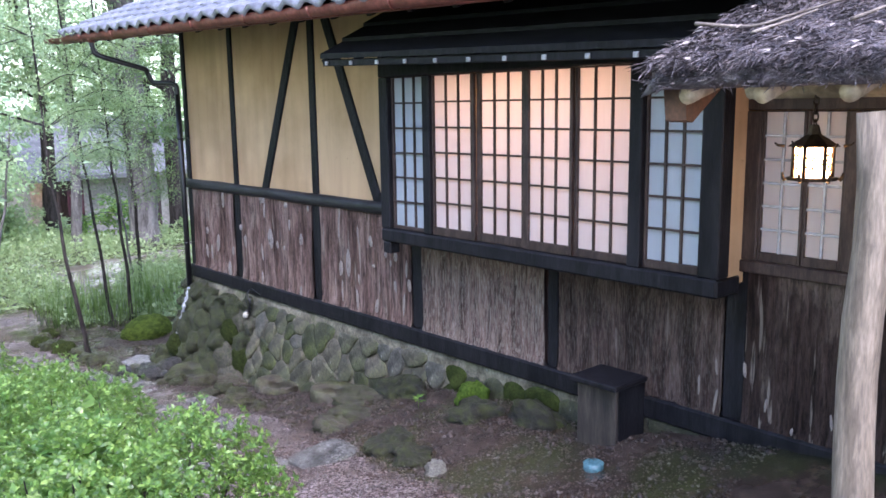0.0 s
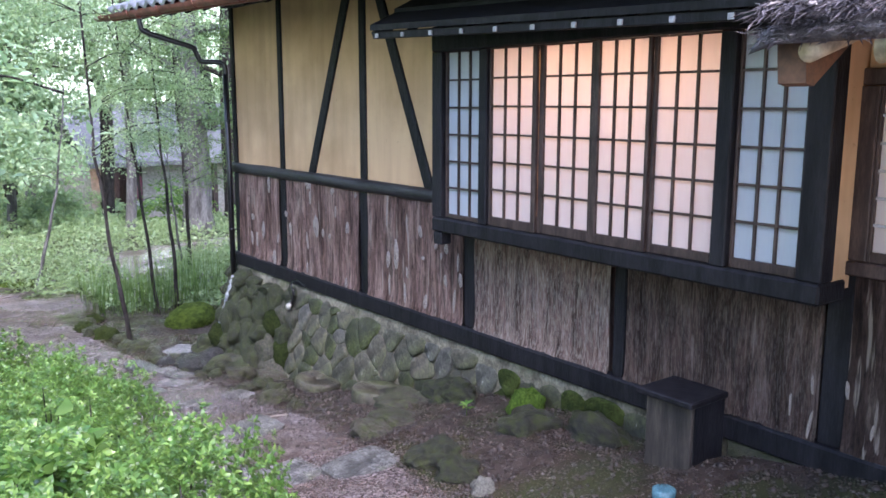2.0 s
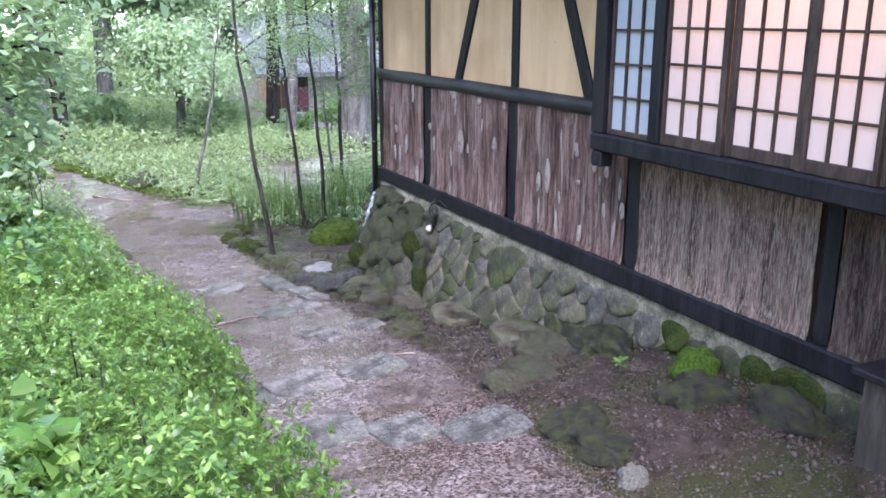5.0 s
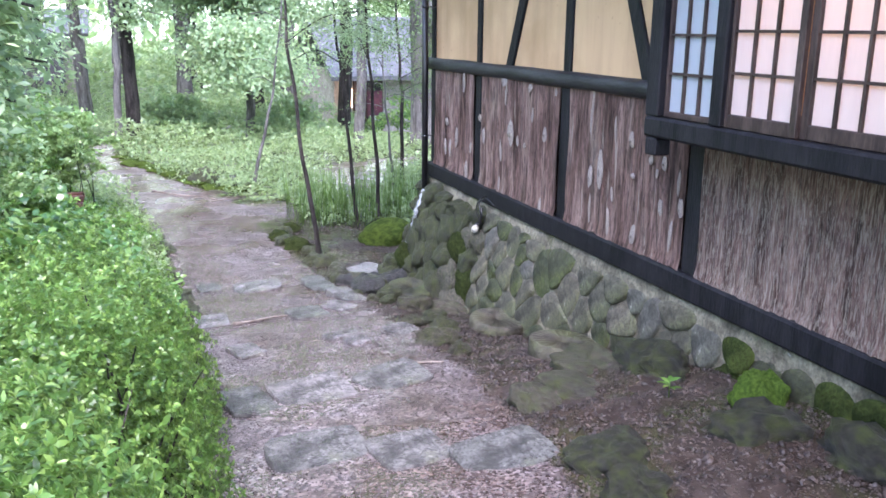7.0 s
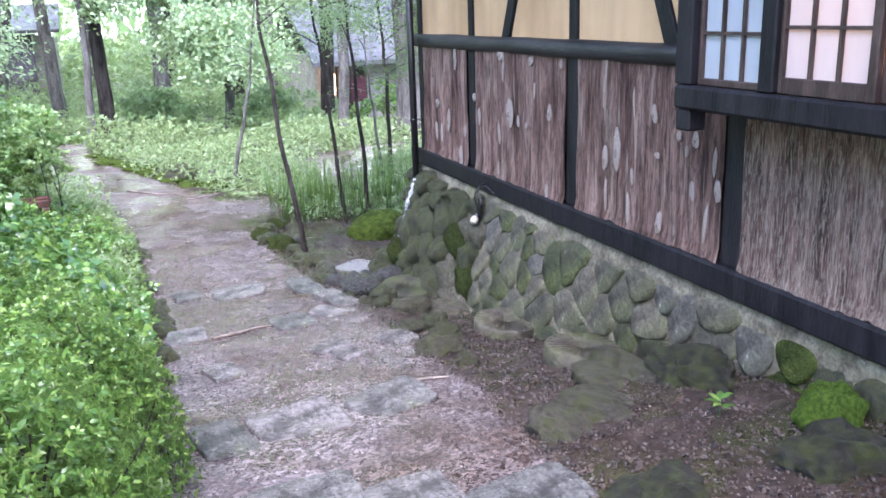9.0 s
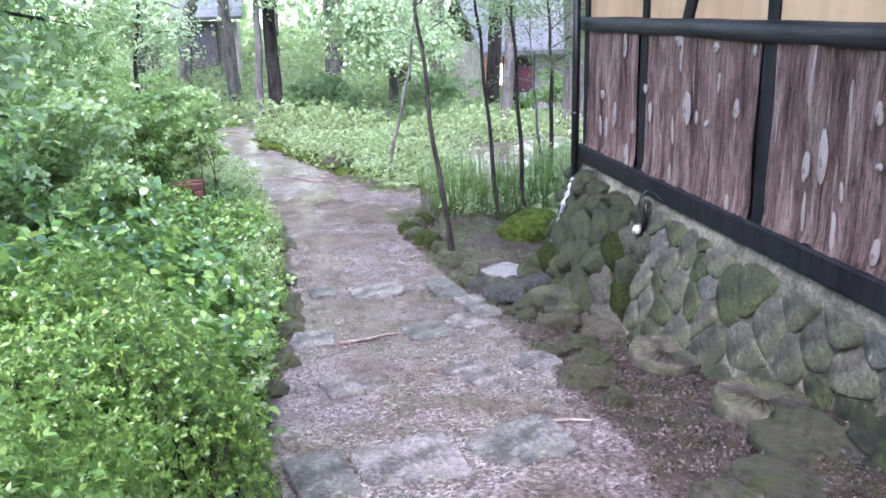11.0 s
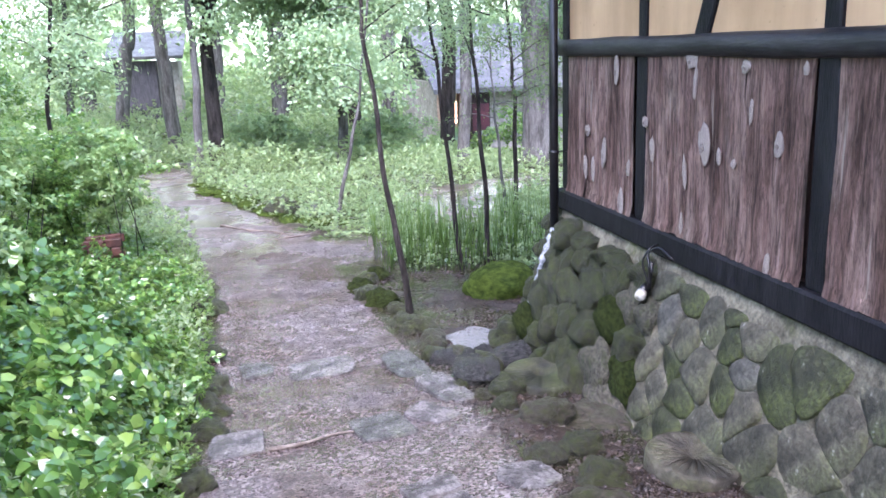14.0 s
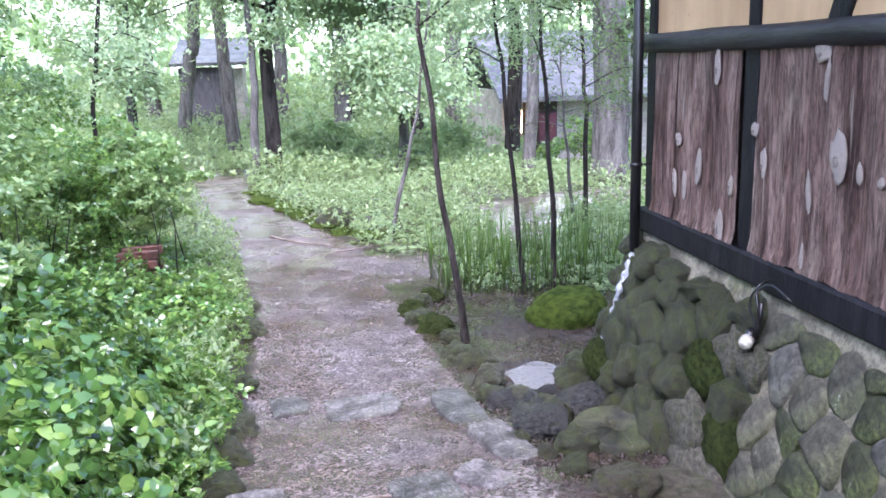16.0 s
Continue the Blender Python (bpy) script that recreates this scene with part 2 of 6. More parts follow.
LEAF_MID = leaf_material("wet_shrub_leaf", (0.155, 0.275, 0.105), (0.280, 0.430, 0.175), (0.43, 0.56, 0.24), 0.18, 0.8)
LEAF_PINE = leaf_material("conifer_spray", (0.015, 0.05, 0.02), (0.035, 0.085, 0.03), (0.06, 0.13, 0.05), 0.5)
# undergrowth green, lightened and greyed for haze in the same way
LEAF_FAR = leaf_material("hazy_undergrowth_leaf", (0.17, 0.255, 0.135), (0.285, 0.395, 0.205), (0.40, 0.49, 0.25), 0.3)
REED = leaf_material("horsetail_stem", (0.04, 0.10, 0.02), (0.08, 0.17, 0.03), (0.15, 0.26, 0.05), 0.5)
BRICK_RED = simple("red_stained_timber", (0.050, 0.018, 0.013), (0.115, 0.043, 0.032), 8, 0.6, (1, 1, 1), 0.3, 0.004)
LITTER = simple("leaf_litter", (0.020, 0.014, 0.011), (0.085, 0.062, 0.050), 9, 0.6, (1, 1, 1), 0.2, 0.003, island="island")
PEBBLE = simple("pinkish_gravel_stones", (0.052, 0.043, 0.038), (0.145, 0.124, 0.113), 12, 0.28, (1, 1, 1), 0.2, 0.003, island="island")


def water_material():
    m, n, l, b = material("rippled_rain_water", 0.05, 0, 0.6)
    # milky base: foam, with the sky's white reflection put into the grey
    b.inputs["Base Color"].default_value = (0.15, 0.147, 0.145, 1)
    bump(m, noise_of(m, 30, 4), 0.9, 0.02)
    return m


WATER = water_material()


# ---- mesh helpers ----
def mesh_of(name, verts, faces, mat, smooth=False):
    me = bpy.data.meshes.new(name)
    me.from_pydata([tuple(v) for v in verts], [], [tuple(f) for f in faces])
    me.materials.append(mat)
    if smooth:
        me.polygons.foreach_set("use_smooth", [True] * len(me.polygons))
    me.update()
    return me


def put(name, me, parent=None, m=None, label=""):
    ob = new(name, me)
    if parent:
        ob.parent = parent
    if m is not None:
        ob.matrix_basis = m
    return tagged(ob, label) if label else ob


def thing(name, label, category, m=None, group="", kind=""):
    ob = new(name)
    ob.empty_display_size = 0.1
    if m is not None:
        ob.matrix_basis = m
    return tagged(ob, label, category, group, kind)


def part(name, bm, mat, parent=None, label="", smooth=False, m=None):
    me = bpy.data.meshes.new(name)
    bm.to_mesh(me)
    bm.free()
    me.materials.append(mat)
    if smooth:
        me.polygons.foreach_set("use_smooth", [True] * len(me.polygons))
    return put(name, me, parent, m, label)


def box_bm(lo, hi, bevel=0.006, bm=None, m=None):
    """A bevelled block between two corners, added to bm."""
    one = bmesh.new()
    bmesh.ops.create_cube(one, size=1)
    lo, hi = Vector(lo), Vector(hi)
    for v in one.verts:
        v.co = Vector([lo[i] + (v.co[i] + 0.5) * (hi[i] - lo[i]) for i in range(3)])
    if bevel:
        bmesh.ops.bevel(one, geom=one.edges[:], offset=bevel, segments=1, affect="EDGES")
    if m is not None:
        one.transform(m)
    if bm is None:
        return one
    me = bpy.data.meshes.new("tmp")
    one.to_mesh(me)
    one.free()
    bm.from_mesh(me)
    bpy.data.meshes.remove(me)
    return bm


def beam_bm(a, b, w, d, bevel=0.006):
    """A squared timber from a to b; w across the wall, d through it (along x)."""
    a, b = Vector(a), Vector(b)
    run = (b - a).normalized()
    side = run.cross(Vector((1, 0, 0)))
    side = side.normalized() if side.length > 1e-4 else Vector((0, 1, 0))
    up = side.cross(run)
    bm = box_bm((-w / 2, -d / 2, 0), (w / 2, d / 2, (b - a).length), bevel)
    m = Matrix((side, up, run)).transposed().to_4x4()
    m.translation = a
    bm.transform(m)
    return bm


def tube(points, radii, sides=10, wobble=0.0, seed=1):
    """Vertices and faces of a closed tapered tube along points."""
    pts = [Vector(p) for p in points]
    vs, fs = [], []
    rng = random.Random(seed)
    u = None
    for i, p in enumerate(pts):
        d = (pts[min(i + 1, len(pts) - 1)] - pts[max(i - 1, 0)]).normalized()
        if u is None:
            u = d.cross(Vector((0.3, 0.9, 0.1))).normalized()
        u = (u - d * u.dot(d)).normalized()
        w = d.cross(u)
        for k in range(sides):
            a = 2 * math.pi * k / sides
            r = radii[i] * (1 + wobble * (rng.random() - 0.5))
            vs.append(p + (u * math.cos(a) + w * math.sin(a)) * r)
    for i in range(len(pts) - 1):
        for k in range(sides):
            fs.append((i * sides + k, i * sides + (k + 1) % sides, (i + 1) * sides + (k + 1) % sides, (i + 1) * sides + k))
    fs.append(tuple(range(sides - 1, -1, -1)))
    fs.append(tuple((len(pts) - 1) * sides + k for k in range(sides)))
    return vs, fs


def tube_mesh(name, points, radii, mat, sides=10, wobble=0.0, seed=1):
    vs, fs = tube(points, radii, sides, wobble, seed)
    return mesh_of(name, vs, fs, mat, True)


def spline(points, n=24):
    """Points along a Catmull-Rom curve through the given ones."""
    p = [Vector(q) for q in points]
    p = [p[0] * 2 - p[1], *p, p[-1] * 2 - p[-2]]
    out = []
    segs = len(p) - 3
    for k in range(n + 1):
        t = k / n * segs
        i = min(int(t), segs - 1)
        f = t - i
        a, b, c, d = p[i:i + 4]
        out.append(0.5 * ((2 * b) + (c - a) * f + (2 * a - 5 * b + 4 * c - d) * f * f + (3 * b - a - 3 * c + d) * f ** 3))
    return out


def rock_mesh(name, mat, seed, sub=2, rough=0.35, flat=1.0, freq=1.3, square=0.0):
    bm = bmesh.new()
    bmesh.ops.create_icosphere(bm, subdivisions=sub, radius=1)
    off = Vector((seed * 3.7, seed * 1.3, seed * 2.1))
    for v in bm.verts:
        d = v.co.normalized()
        r = 1 + rough * noise.noise(d * freq + off) + rough * 0.5 * noise.noise(d * freq * 2.7 + off) + (rough * 0.25 * noise.noise(d * freq * 6.5 + off) if sub > 2 else 0)
        if square:
            r *= 0.86 / max(abs(d.x), abs(d.y), abs(d.z)) ** square
        v.co = d * r
        v.co.z *= flat
    me = bpy.data.meshes.new(name)
    bm.to_mesh(me)
    bm.free()
    me.materials.append(mat)
    me.polygons.foreach_set("use_smooth", [True] * len(me.polygons))
    return me


def leaves_mesh(name, centres, ways, normals, length, width, mat, fold=0.12, oval=False):
    """Many small folded leaves in one mesh: each a kite of four points, or an oval of six."""
    c, d, nn = (np.asarray(a, float) for a in (centres, ways, normals))
    n = len(c)
    d = d / np.maximum(np.linalg.norm(d, axis=1, keepdims=True), 1e-6)
    s = np.cross(d, nn)
    s = s / np.maximum(np.linalg.norm(s, axis=1, keepdims=True), 1e-6)
    up = np.cross(s, d)
    ln, wd = np.broadcast_to(length, n)[:, None], np.broadcast_to(width, n)[:, None]
    if oval:
        outline = ((0, 0, 0), (0.30, 0.5, 0), (0.68, 0.40, -0.04), (1, 0, -0.16), (0.68, -0.40, -0.04), (0.30, -0.5, 0))
        tris = [0, 1, 5, 1, 2, 4, 1, 4, 5, 2, 3, 4]
    else:
        outline = ((0, 0, 0), (0.5, 0.5, 0), (1, 0, -0.1), (0.5, -0.5, 0))
        tris = [0, 1, 2, 0, 2, 3]
    k, q = len(outline), len(tris)
    v = np.empty((n, k, 3))
    for i, (a, w, sag) in enumerate(outline):
        v[:, i] = c + d * ln * a + s * wd * w + up * (wd * fold * (2 * abs(w)) + ln * sag)
    me = bpy.data.meshes.new(name)
    me.vertices.add(n * k)
    me.vertices.foreach_set("co", v.ravel())
    tri = (np.arange(n)[:, None] * k + np.array(tris)[None]).ravel()
    me.loops.add(n * q)
    me.loops.foreach_set("vertex_index", tri.astype(np.int32))
    me.polygons.add(n * q // 3)
    me.polygons.foreach_set("loop_start", np.arange(0, n * q, 3, dtype=np.int32))
    me.polygons.foreach_set("loop_total", np.full(n * q // 3, 3, np.int32))
    if oval:
        me.polygons.foreach_set("use_smooth", [True] * (n * q // 3))
    me.materials.append(mat)
    me.update(calc_edges=True)
    return me


def whorls(rng, tips, outs, per, length, spread=1.0, lift=(0.05, 1.1)):
    """Leaves in rosettes round shoot tips: their feet, ways and normals."""
    n = len(tips)
    c = np.repeat(tips, per, axis=0)
    o = np.repeat(outs / np.maximum(np.linalg.norm(outs, axis=1, keepdims=True), 1e-6), per, axis=0)
    r = rng.normal(size=(n * per, 3))
    r -= o * np.sum(r * o, axis=1, keepdims=True)
    r /= np.maximum(np.linalg.norm(r, axis=1, keepdims=True), 1e-6)
    d = r * spread + o * rng.uniform(*lift, (n * per, 1))
    return c - o * rng.uniform(0, 0.8, (n * per, 1)) * length, d, o + 0.25 * rng.normal(size=(n * per, 3))


# ---- the lie of the land ----
SLOPE_Y = np.array([-30, -3, 0, 2, 3.5, 4.6, 5.7, 7.7, 9.0, 10.8, 14, 60])
SLOPE_Z = np.array([0.2, 0.05, -0.10, -0.29, -0.44, -0.60, -0.75, -1.03, -1.19, -1.21, -1.21, -1.21])
MID_Y = np.array([-10, 0, 2, 4, 5.7, 8.3, 11, 13.2, 14.3, 15.4, 17.4, 19.2, 20.2])
MID_X = np.array([1.2, 1.6, 2.3, 2.72, 2.9, 2.95, 2.78, 2.55, 2.20, 1.85, 1.36, 1.15, 0.9])
HALF = np.array([1.2, 1.2, 0.9, 0.60, 0.70, 0.65, 0.54, 0.62, 0.58, 0.46, 0.40, 0.40, -0.2])


def smooth(a, b, x):
    t = np.clip((x - a) / (b - a), 0, 1)
    return t * t * (3 - 2 * t)


def on_path(x, y):
    """1 on the gravel, 0 off it, with a soft edge."""
    mid, half = np.interp(y, MID_Y, MID_X), np.interp(y, MID_Y, HALF)
    main = 1 - smooth(half - 0.12, half + 0.12, np.abs(x - mid))
    side = 1 - smooth(0.35, 0.75, np.abs((y - 12.3) - 0.25 * (x - 3.4)))
    side = side * smooth(2.4, 2.8, x) * (1 - smooth(3.7, 4.0, x))
    far = (1 - smooth(0.45, 0.8, np.abs(y - 15.1 - 0.35 * (x - 5.5)))) * smooth(4.4, 5.2, x)
    link = (1 - smooth(0.30, 0.5, np.abs(x - 4.95 - 0.28 * (y - 13.2)))) * smooth(12.75, 13.0, y) * (1 - smooth(15.4, 15.8, y))
    return np.maximum(np.maximum(main, side), np.maximum(far, link))


def land(x, y):
    x, y = np.asarray(x, float), np.asarray(y, float)
    z = np.interp(y, SLOPE_Y, SLOPE_Z)
    p = on_path(x, y)
    mid = np.interp(y, MID_Y, MID_X)
    z = z + 0.16 * smooth(0.0, 1.2, mid - x - 0.6) * (1 - p)
    z = z - 0.05 * smooth(0.3, 0.8, x - mid - 0.35) * (1 - smooth(8.5, 9.6, y)) * smooth(4.8, 6.5, y)
    z = z - 1.5 * smooth(16.5, 26, y) * smooth(4.0, 8.0, x)
    z = z + 0.10 * smooth(3.3, 4.4, x) * smooth(3.2, 4.3, y) * (1 - smooth(4.6, 6.2, y))
    z = z + 0.10 * smooth(3.7, 4.45, x) * (1 - smooth(2.5, 3.5, y)) * smooth(-1.0, 1.0, y)
    bumps = 0.020 * np.sin(x * 5.1 + 1.7 * np.sin(y * 2.3)) * np.sin(y * 4.3 + x) + 0.011 * np.sin(x * 11 + y * 7.7) * np.sin(y * 13 - x * 3)
    far = 0.15 * np.sin(x * 0.6 + 1.0) * np.sin(y * 0.45) * smooth(17, 24, y) * (1 - p)
    return z + bumps * (1.0 - 0.7 * p) + far


def ground_z(x, y):
    return float(land(x, y))


def axis_steps(stops):
    out = []
    for a, b, d in stops:
        out += list(np.arange(a, b, d))
    return np.array(out + [stops[-1][1]])


def build_ground():
    xs = axis_steps([(-400, -40, 60), (-40, -8, 4), (-8, 0, 0.5), (0, 5.2, 0.05), (5.2, 10, 0.3), (10, 40, 3), (40, 400, 60)])
    ys = axis_steps([(-400, -40, 60), (-40, -4, 4), (-4, 1.5, 0.3), (1.5, 14, 0.05), (14, 30, 0.25), (30, 60, 3), (60, 400, 60)])
    X, Y = np.meshgrid(xs, ys)
    Z = land(X, Y)
    n, k = len(ys), len(xs)
    verts = np.stack([X.ravel(), Y.ravel(), Z.ravel()], 1)
    i = (np.arange(n - 1)[:, None] * k + np.arange(k - 1)[None]).ravel()
    faces = np.stack([i, i + 1, i + k + 1, i + k], 1)
    me = bpy.data.meshes.new("ground")
    me.from_pydata(verts.tolist(), [], faces.tolist())
    me.materials.append(GROUND)
    a = me.attributes.new("path", "FLOAT", "POINT")
    a.data.foreach_set("value", on_path(X, Y).ravel().astype(np.float32))
    me.polygons.foreach_set("use_smooth", [True] * len(me.polygons))
    tagged(put("ground", me), "wet gravel garden path and mossy forest soil", "ground", kind="structure")


build_ground()

# ---- the farmhouse wall: timber frame, ochre plaster above, cedar bark below ----
WALL_X, CORNER_Y = 4.53, 8.98
SILL_Z, RAIL_Z, EAVE_Z = -0.13, 0.735, 2.42
POSTS = (8.92, 7.89, 6.49, 5.155, 3.832, 2.592, 1.35, 0.1, -1.2)

wall = thing("wall_1", "half-timbered house wall with ochre plaster and cedar bark wainscot", "wall", kind="structure")
for lo, hi in (((-3.0, -0.26), (CORNER_Y - 0.02, 0.62)), ((-3.0, 1.72), (CORNER_Y - 0.02, EAVE_Z + 0.3)), ((-3.0, 0.62), (2.58, 1.72)), ((5.12, 0.62), (CORNER_Y - 0.02, 1.72))):
    part("wall_core", box_bm((WALL_X + 0.03, lo[0], lo[1]), (WALL_X + 0.16, hi[0], hi[1]), 0), BROWN_WOOD, wall)
part("gable_wall", box_bm((WALL_X + 0.17, CORNER_Y - 0.16, -0.26), (WALL_X + 6, CORNER_Y - 0.02, EAVE_Z + 0.3), 0), PLASTER, wall)
part("plaster", box_bm((WALL_X + 0.005, 5.0, RAIL_Z), (WALL_X + 0.028, CORNER_Y - 0.03, EAVE_Z + 0.2), 0), PLASTER, wall)
part("plaster", box_bm((WALL_X + 0.005, 2.57, 0.60), (WALL_X + 0.028, 2.75, EAVE_Z), 0), PLASTER, wall)
part("plaster", box_bm((WALL_X + 0.005, -3.0, 0.70), (WALL_X + 0.026, 2.56, EAVE_Z), 0), PLASTER, wall)
part("sill_beam", box_bm((WALL_X - 0.045, -3.0, -0.265), (WALL_X + 0.1, CORNER_Y + 0.02, SILL_Z - 0.008), 0.012), BLACK_WOOD, wall, "blackened sill beam")
for i, y in enumerate(POSTS):
    w = (0.10, 0.10, 0.11, 0.11, 0.08, 0.115, 0.12, 0.12, 0.12)[i]
    lo, hi = SILL_Z - 0.008, (RAIL_Z - 0.04)
    part("post", box_bm((WALL_X - 0.012, y - w / 2, lo), (WALL_X + 0.08, y + w / 2, hi), 0.006), BLACK_WOOD, wall, "blackened lower post")
    if y > 5.3 or y < 2.0:
        part("post", box_bm((WALL_X - 0.014, y - w / 2 + 0.012, RAIL_Z + 0.02), (WALL_X + 0.08, y + w / 2 - 0.012, EAVE_Z + 0.2), 0.006), BLACK_WOOD, wall, "blackened upper post")
part("brace", beam_bm((WALL_X + 0.03, 7.355, RAIL_Z), (WALL_X + 0.03, 6.62, 2.44), 0.10, 0.09), BLACK_WOOD, wall, "slanting blackened brace")
part("brace", beam_bm((WALL_X + 0.03, 5.595, RAIL_Z), (WALL_X + 0.03, 6.40, 2.50), 0.10, 0.09), BLACK_WOOD, wall, "slanting blackened brace")
rail_pts = [(WALL_X - 0.005, 5.05 + 0.2 * k, RAIL_Z + 0.002 * math.sin(k * 1.3)) for k in range(21)]
put("rail", tube_mesh("rail", rail_pts, [0.051 + 0.0015 * math.sin(k * 0.9) for k in range(21)], BLACK_LOG, 14, 0.03, 5), wall, None, "blackened log rail")
part("wall_plate", box_bm((WALL_X - 0.03, -3, EAVE_Z - 0.12), (WALL_X + 0.1, CORNER_Y, EAVE_Z + 0.02), 0.01), BLACK_WOOD, wall)


def bark_panel(y0, y1, z0, z1, seed):
    """One sheet of cedar bark: furrowed upright ridges, a ragged foot."""
    rng = random.Random(seed)
    n, k = max(8, int((y1 - y0) / 0.012)), 14
    vs, fs = [], []
    for i in range(n + 1):
        y = y0 + (y1 - y0) * i / n
        foot = -0.018 * noise.noise((y * 9, seed, 0)) - 0.01 * rng.random()
        for j in range(k + 1):
            z = z0 + foot + (z1 - z0 - foot) * j / k
            f = noise.noise((y * 26, z * 1.6, seed * 3.1)) * 0.5 + noise.noise((y * 60, z * 2.5, seed * 1.7)) * 0.35 + noise.noise((y * 4, z * 2, seed)) * 0.6
            vs.append((WALL_X - 0.016 - 0.016 * f - (0.012 if j == 0 else 0), y, z))
    for i in range(n):
        for j in range(k):
            a = i * (k + 1) + j
            fs.append((a, a + 1, a + k + 2, a + k + 1))
    return mesh_of("bark_sheet", vs, fs, BARK_BOARD if y1 > 5.2 else BARK_OLD if y1 > 3.9 else BARK_DARK if y1 > 2.65 else BARK_RED, True)


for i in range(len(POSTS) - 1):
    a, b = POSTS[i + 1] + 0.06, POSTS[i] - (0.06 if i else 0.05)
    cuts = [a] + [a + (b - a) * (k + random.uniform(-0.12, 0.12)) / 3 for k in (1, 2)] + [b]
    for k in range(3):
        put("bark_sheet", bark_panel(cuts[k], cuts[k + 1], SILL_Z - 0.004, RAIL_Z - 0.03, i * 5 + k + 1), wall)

KNOTS_FAR = [(8.15, 0.62, 0.037, 0.088), (8.53, 0.27, 0.041, 0.034), (8.56, 0.06, 0.028, 0.073), (8.3, 0.16, 0.038, 0.084), (8.45, 0.06, 0.026, 0.081), (8.08, -0.08, 0.042, 0.092), (7.99, 0.12, 0.023, 0.045), (7.81, 0.37, 0.034, 0.034), (7.38, 0.67, 0.058, 0.039), (7.34, 0.57, 0.015, 0.071), (6.96, 0.65, 0.038, 0.026), (6.59, 0.65, 0.019, 0.024), (7.25, 0.32, 0.062, 0.091), (7.13, 0.28, 0.022, 0.035), (6.72, 0.37, 0.036, 0.051), (7.41, 0.17, 0.015, 0.09), (7.43, -0.07, 0.015, 0.054), (6.91, 0.48, 0.013, 0.056), (7.73, 0.24, 0.027, 0.064), (6.76, -0.11, 0.025, 0.064), (7.02, 0.26, 0.022, 0.02)]
KNOTS_MID = [(6.01, 0.25, 0.046, 0.107), (6.12, 0.19, 0.033, 0.066), (5.7, 0.46, 0.029, 0.045), (6.13, 0.58, 0.01, 0.146), (5.87, 0.51, 0.009, 0.077), (5.39, 0.38, 0.029, 0.039), (5.51, 0.38, 0.022, 0.024), (5.4, 0.15, 0.022, 0.044), (5.45, 0.32, 0.01, 0.028), (5.26, 0.3, 0.012, 0.069), (5.23, 0.18, 0.025, 0.05), (5.64, -0.05, 0.027, 0.056), (5.9, -0.04, 0.018, 0.081), (6.11, -0.0, 0.013, 0.084), (5.3, 0.02, 0.017, 0.086), (5.87, 0.13, 0.014, 0.048), (5.67, 0.27, 0.025, 0.015)]
SPLINTERS = [(2.78, 0.01, 0.008, 0.058), (2.68, 0.13, 0.01, 0.047), (2.68, -0.06, 0.009, 0.072), (2.52, 0.15, 0.012, 0.041), (2.04, -0.11, 0.023, 0.056), (2.4, -0.01, 0.009, 0.035), (2.07, -0.01, 0.009, 0.038), (2.26, -0.11, 0.01, 0.019)]
for k, (y, z, w, h) in enumerate(KNOTS_FAR + KNOTS_MID + SPLINTERS):
    me = rock_mesh("knot", KNOT, 40 + k, 3, 0.34, 1.0, 1.1)
    put("knot", me, wall, Matrix.Translation((WALL_X - 0.026, y, z)) @ Matrix.Rotation(0.14 * math.sin(k * 2.4), 4, "X") @ Matrix.Diagonal((0.008, max(0.76 * w, 0.005), 0.95 * h, 1)), "pale bared wood knot" if k == 0 else "")
    if w > 0.022 and h < 4 * w:
        put("knot_heart", rock_mesh("knot_heart", KNOT_HEART, 80 + k, 2, 0.4), wall, Matrix.Translation((WALL_X - 0.0345, y + 0.05 * w, z - 0.2 * h)) @ Matrix.Diagonal((0.005, 0.22 * w, 0.2 * h, 1)))

# foundation: battered rubble wall in mortar
found = thing("stone_foundation", "mossy rubble stone footing set in pale mortar", "foundation", kind="structure")


def foot_x(y, z):
    """The outer face of the footing, leaning out towards its foot."""
    lean = 0.32 * float(smooth(4.0, 7.5, y))
    return WALL_X - 0.02 - lean * max(0.0, (-0.26 - z))


vs, fs = [], []
N = 80
for i in range(N + 1):
    y = 3.1 + (CORNER_Y - 3.04) * i / N
    g = ground_z(4.35, y) - 0.35
    for j in range(9):
        z = -0.255 + (g + 0.255) * j / 8
        vs.append((foot_x(y, z) + 0.004 - 0.010 * noise.noise((y * 6, z * 6, 2)), y, z))
    vs.append((WALL_X + 0.3, y, g))
    vs.append((WALL_X + 0.3, y, -0.255))
for i in range(N):
    for j in range(11):
        a, b = i * 11 + j, i * 11 + (j + 1) % 11
        fs.append((a, b, b + 11, a + 11))
fs.append(tuple(range(11)))
fs.append(tuple(N * 11 + j for j in range(10, -1, -1)))
part("plinth", box_bm((WALL_X - 0.03, -3, -0.7), (WALL_X + 0.2, 3.095, -0.268), 0.01), MOSSY, found, "dark mossy plinth")
put("mortar", mesh_of("mortar", vs, fs, MORTAR, True), found, None, "pale mortar bed")
part("gable_footing", box_bm((WALL_X + 0.0, CORNER_Y - 0.2, -1.6), (WALL_X + 6, CORNER_Y + 0.03, -0.26), 0.01), MORTAR, found)


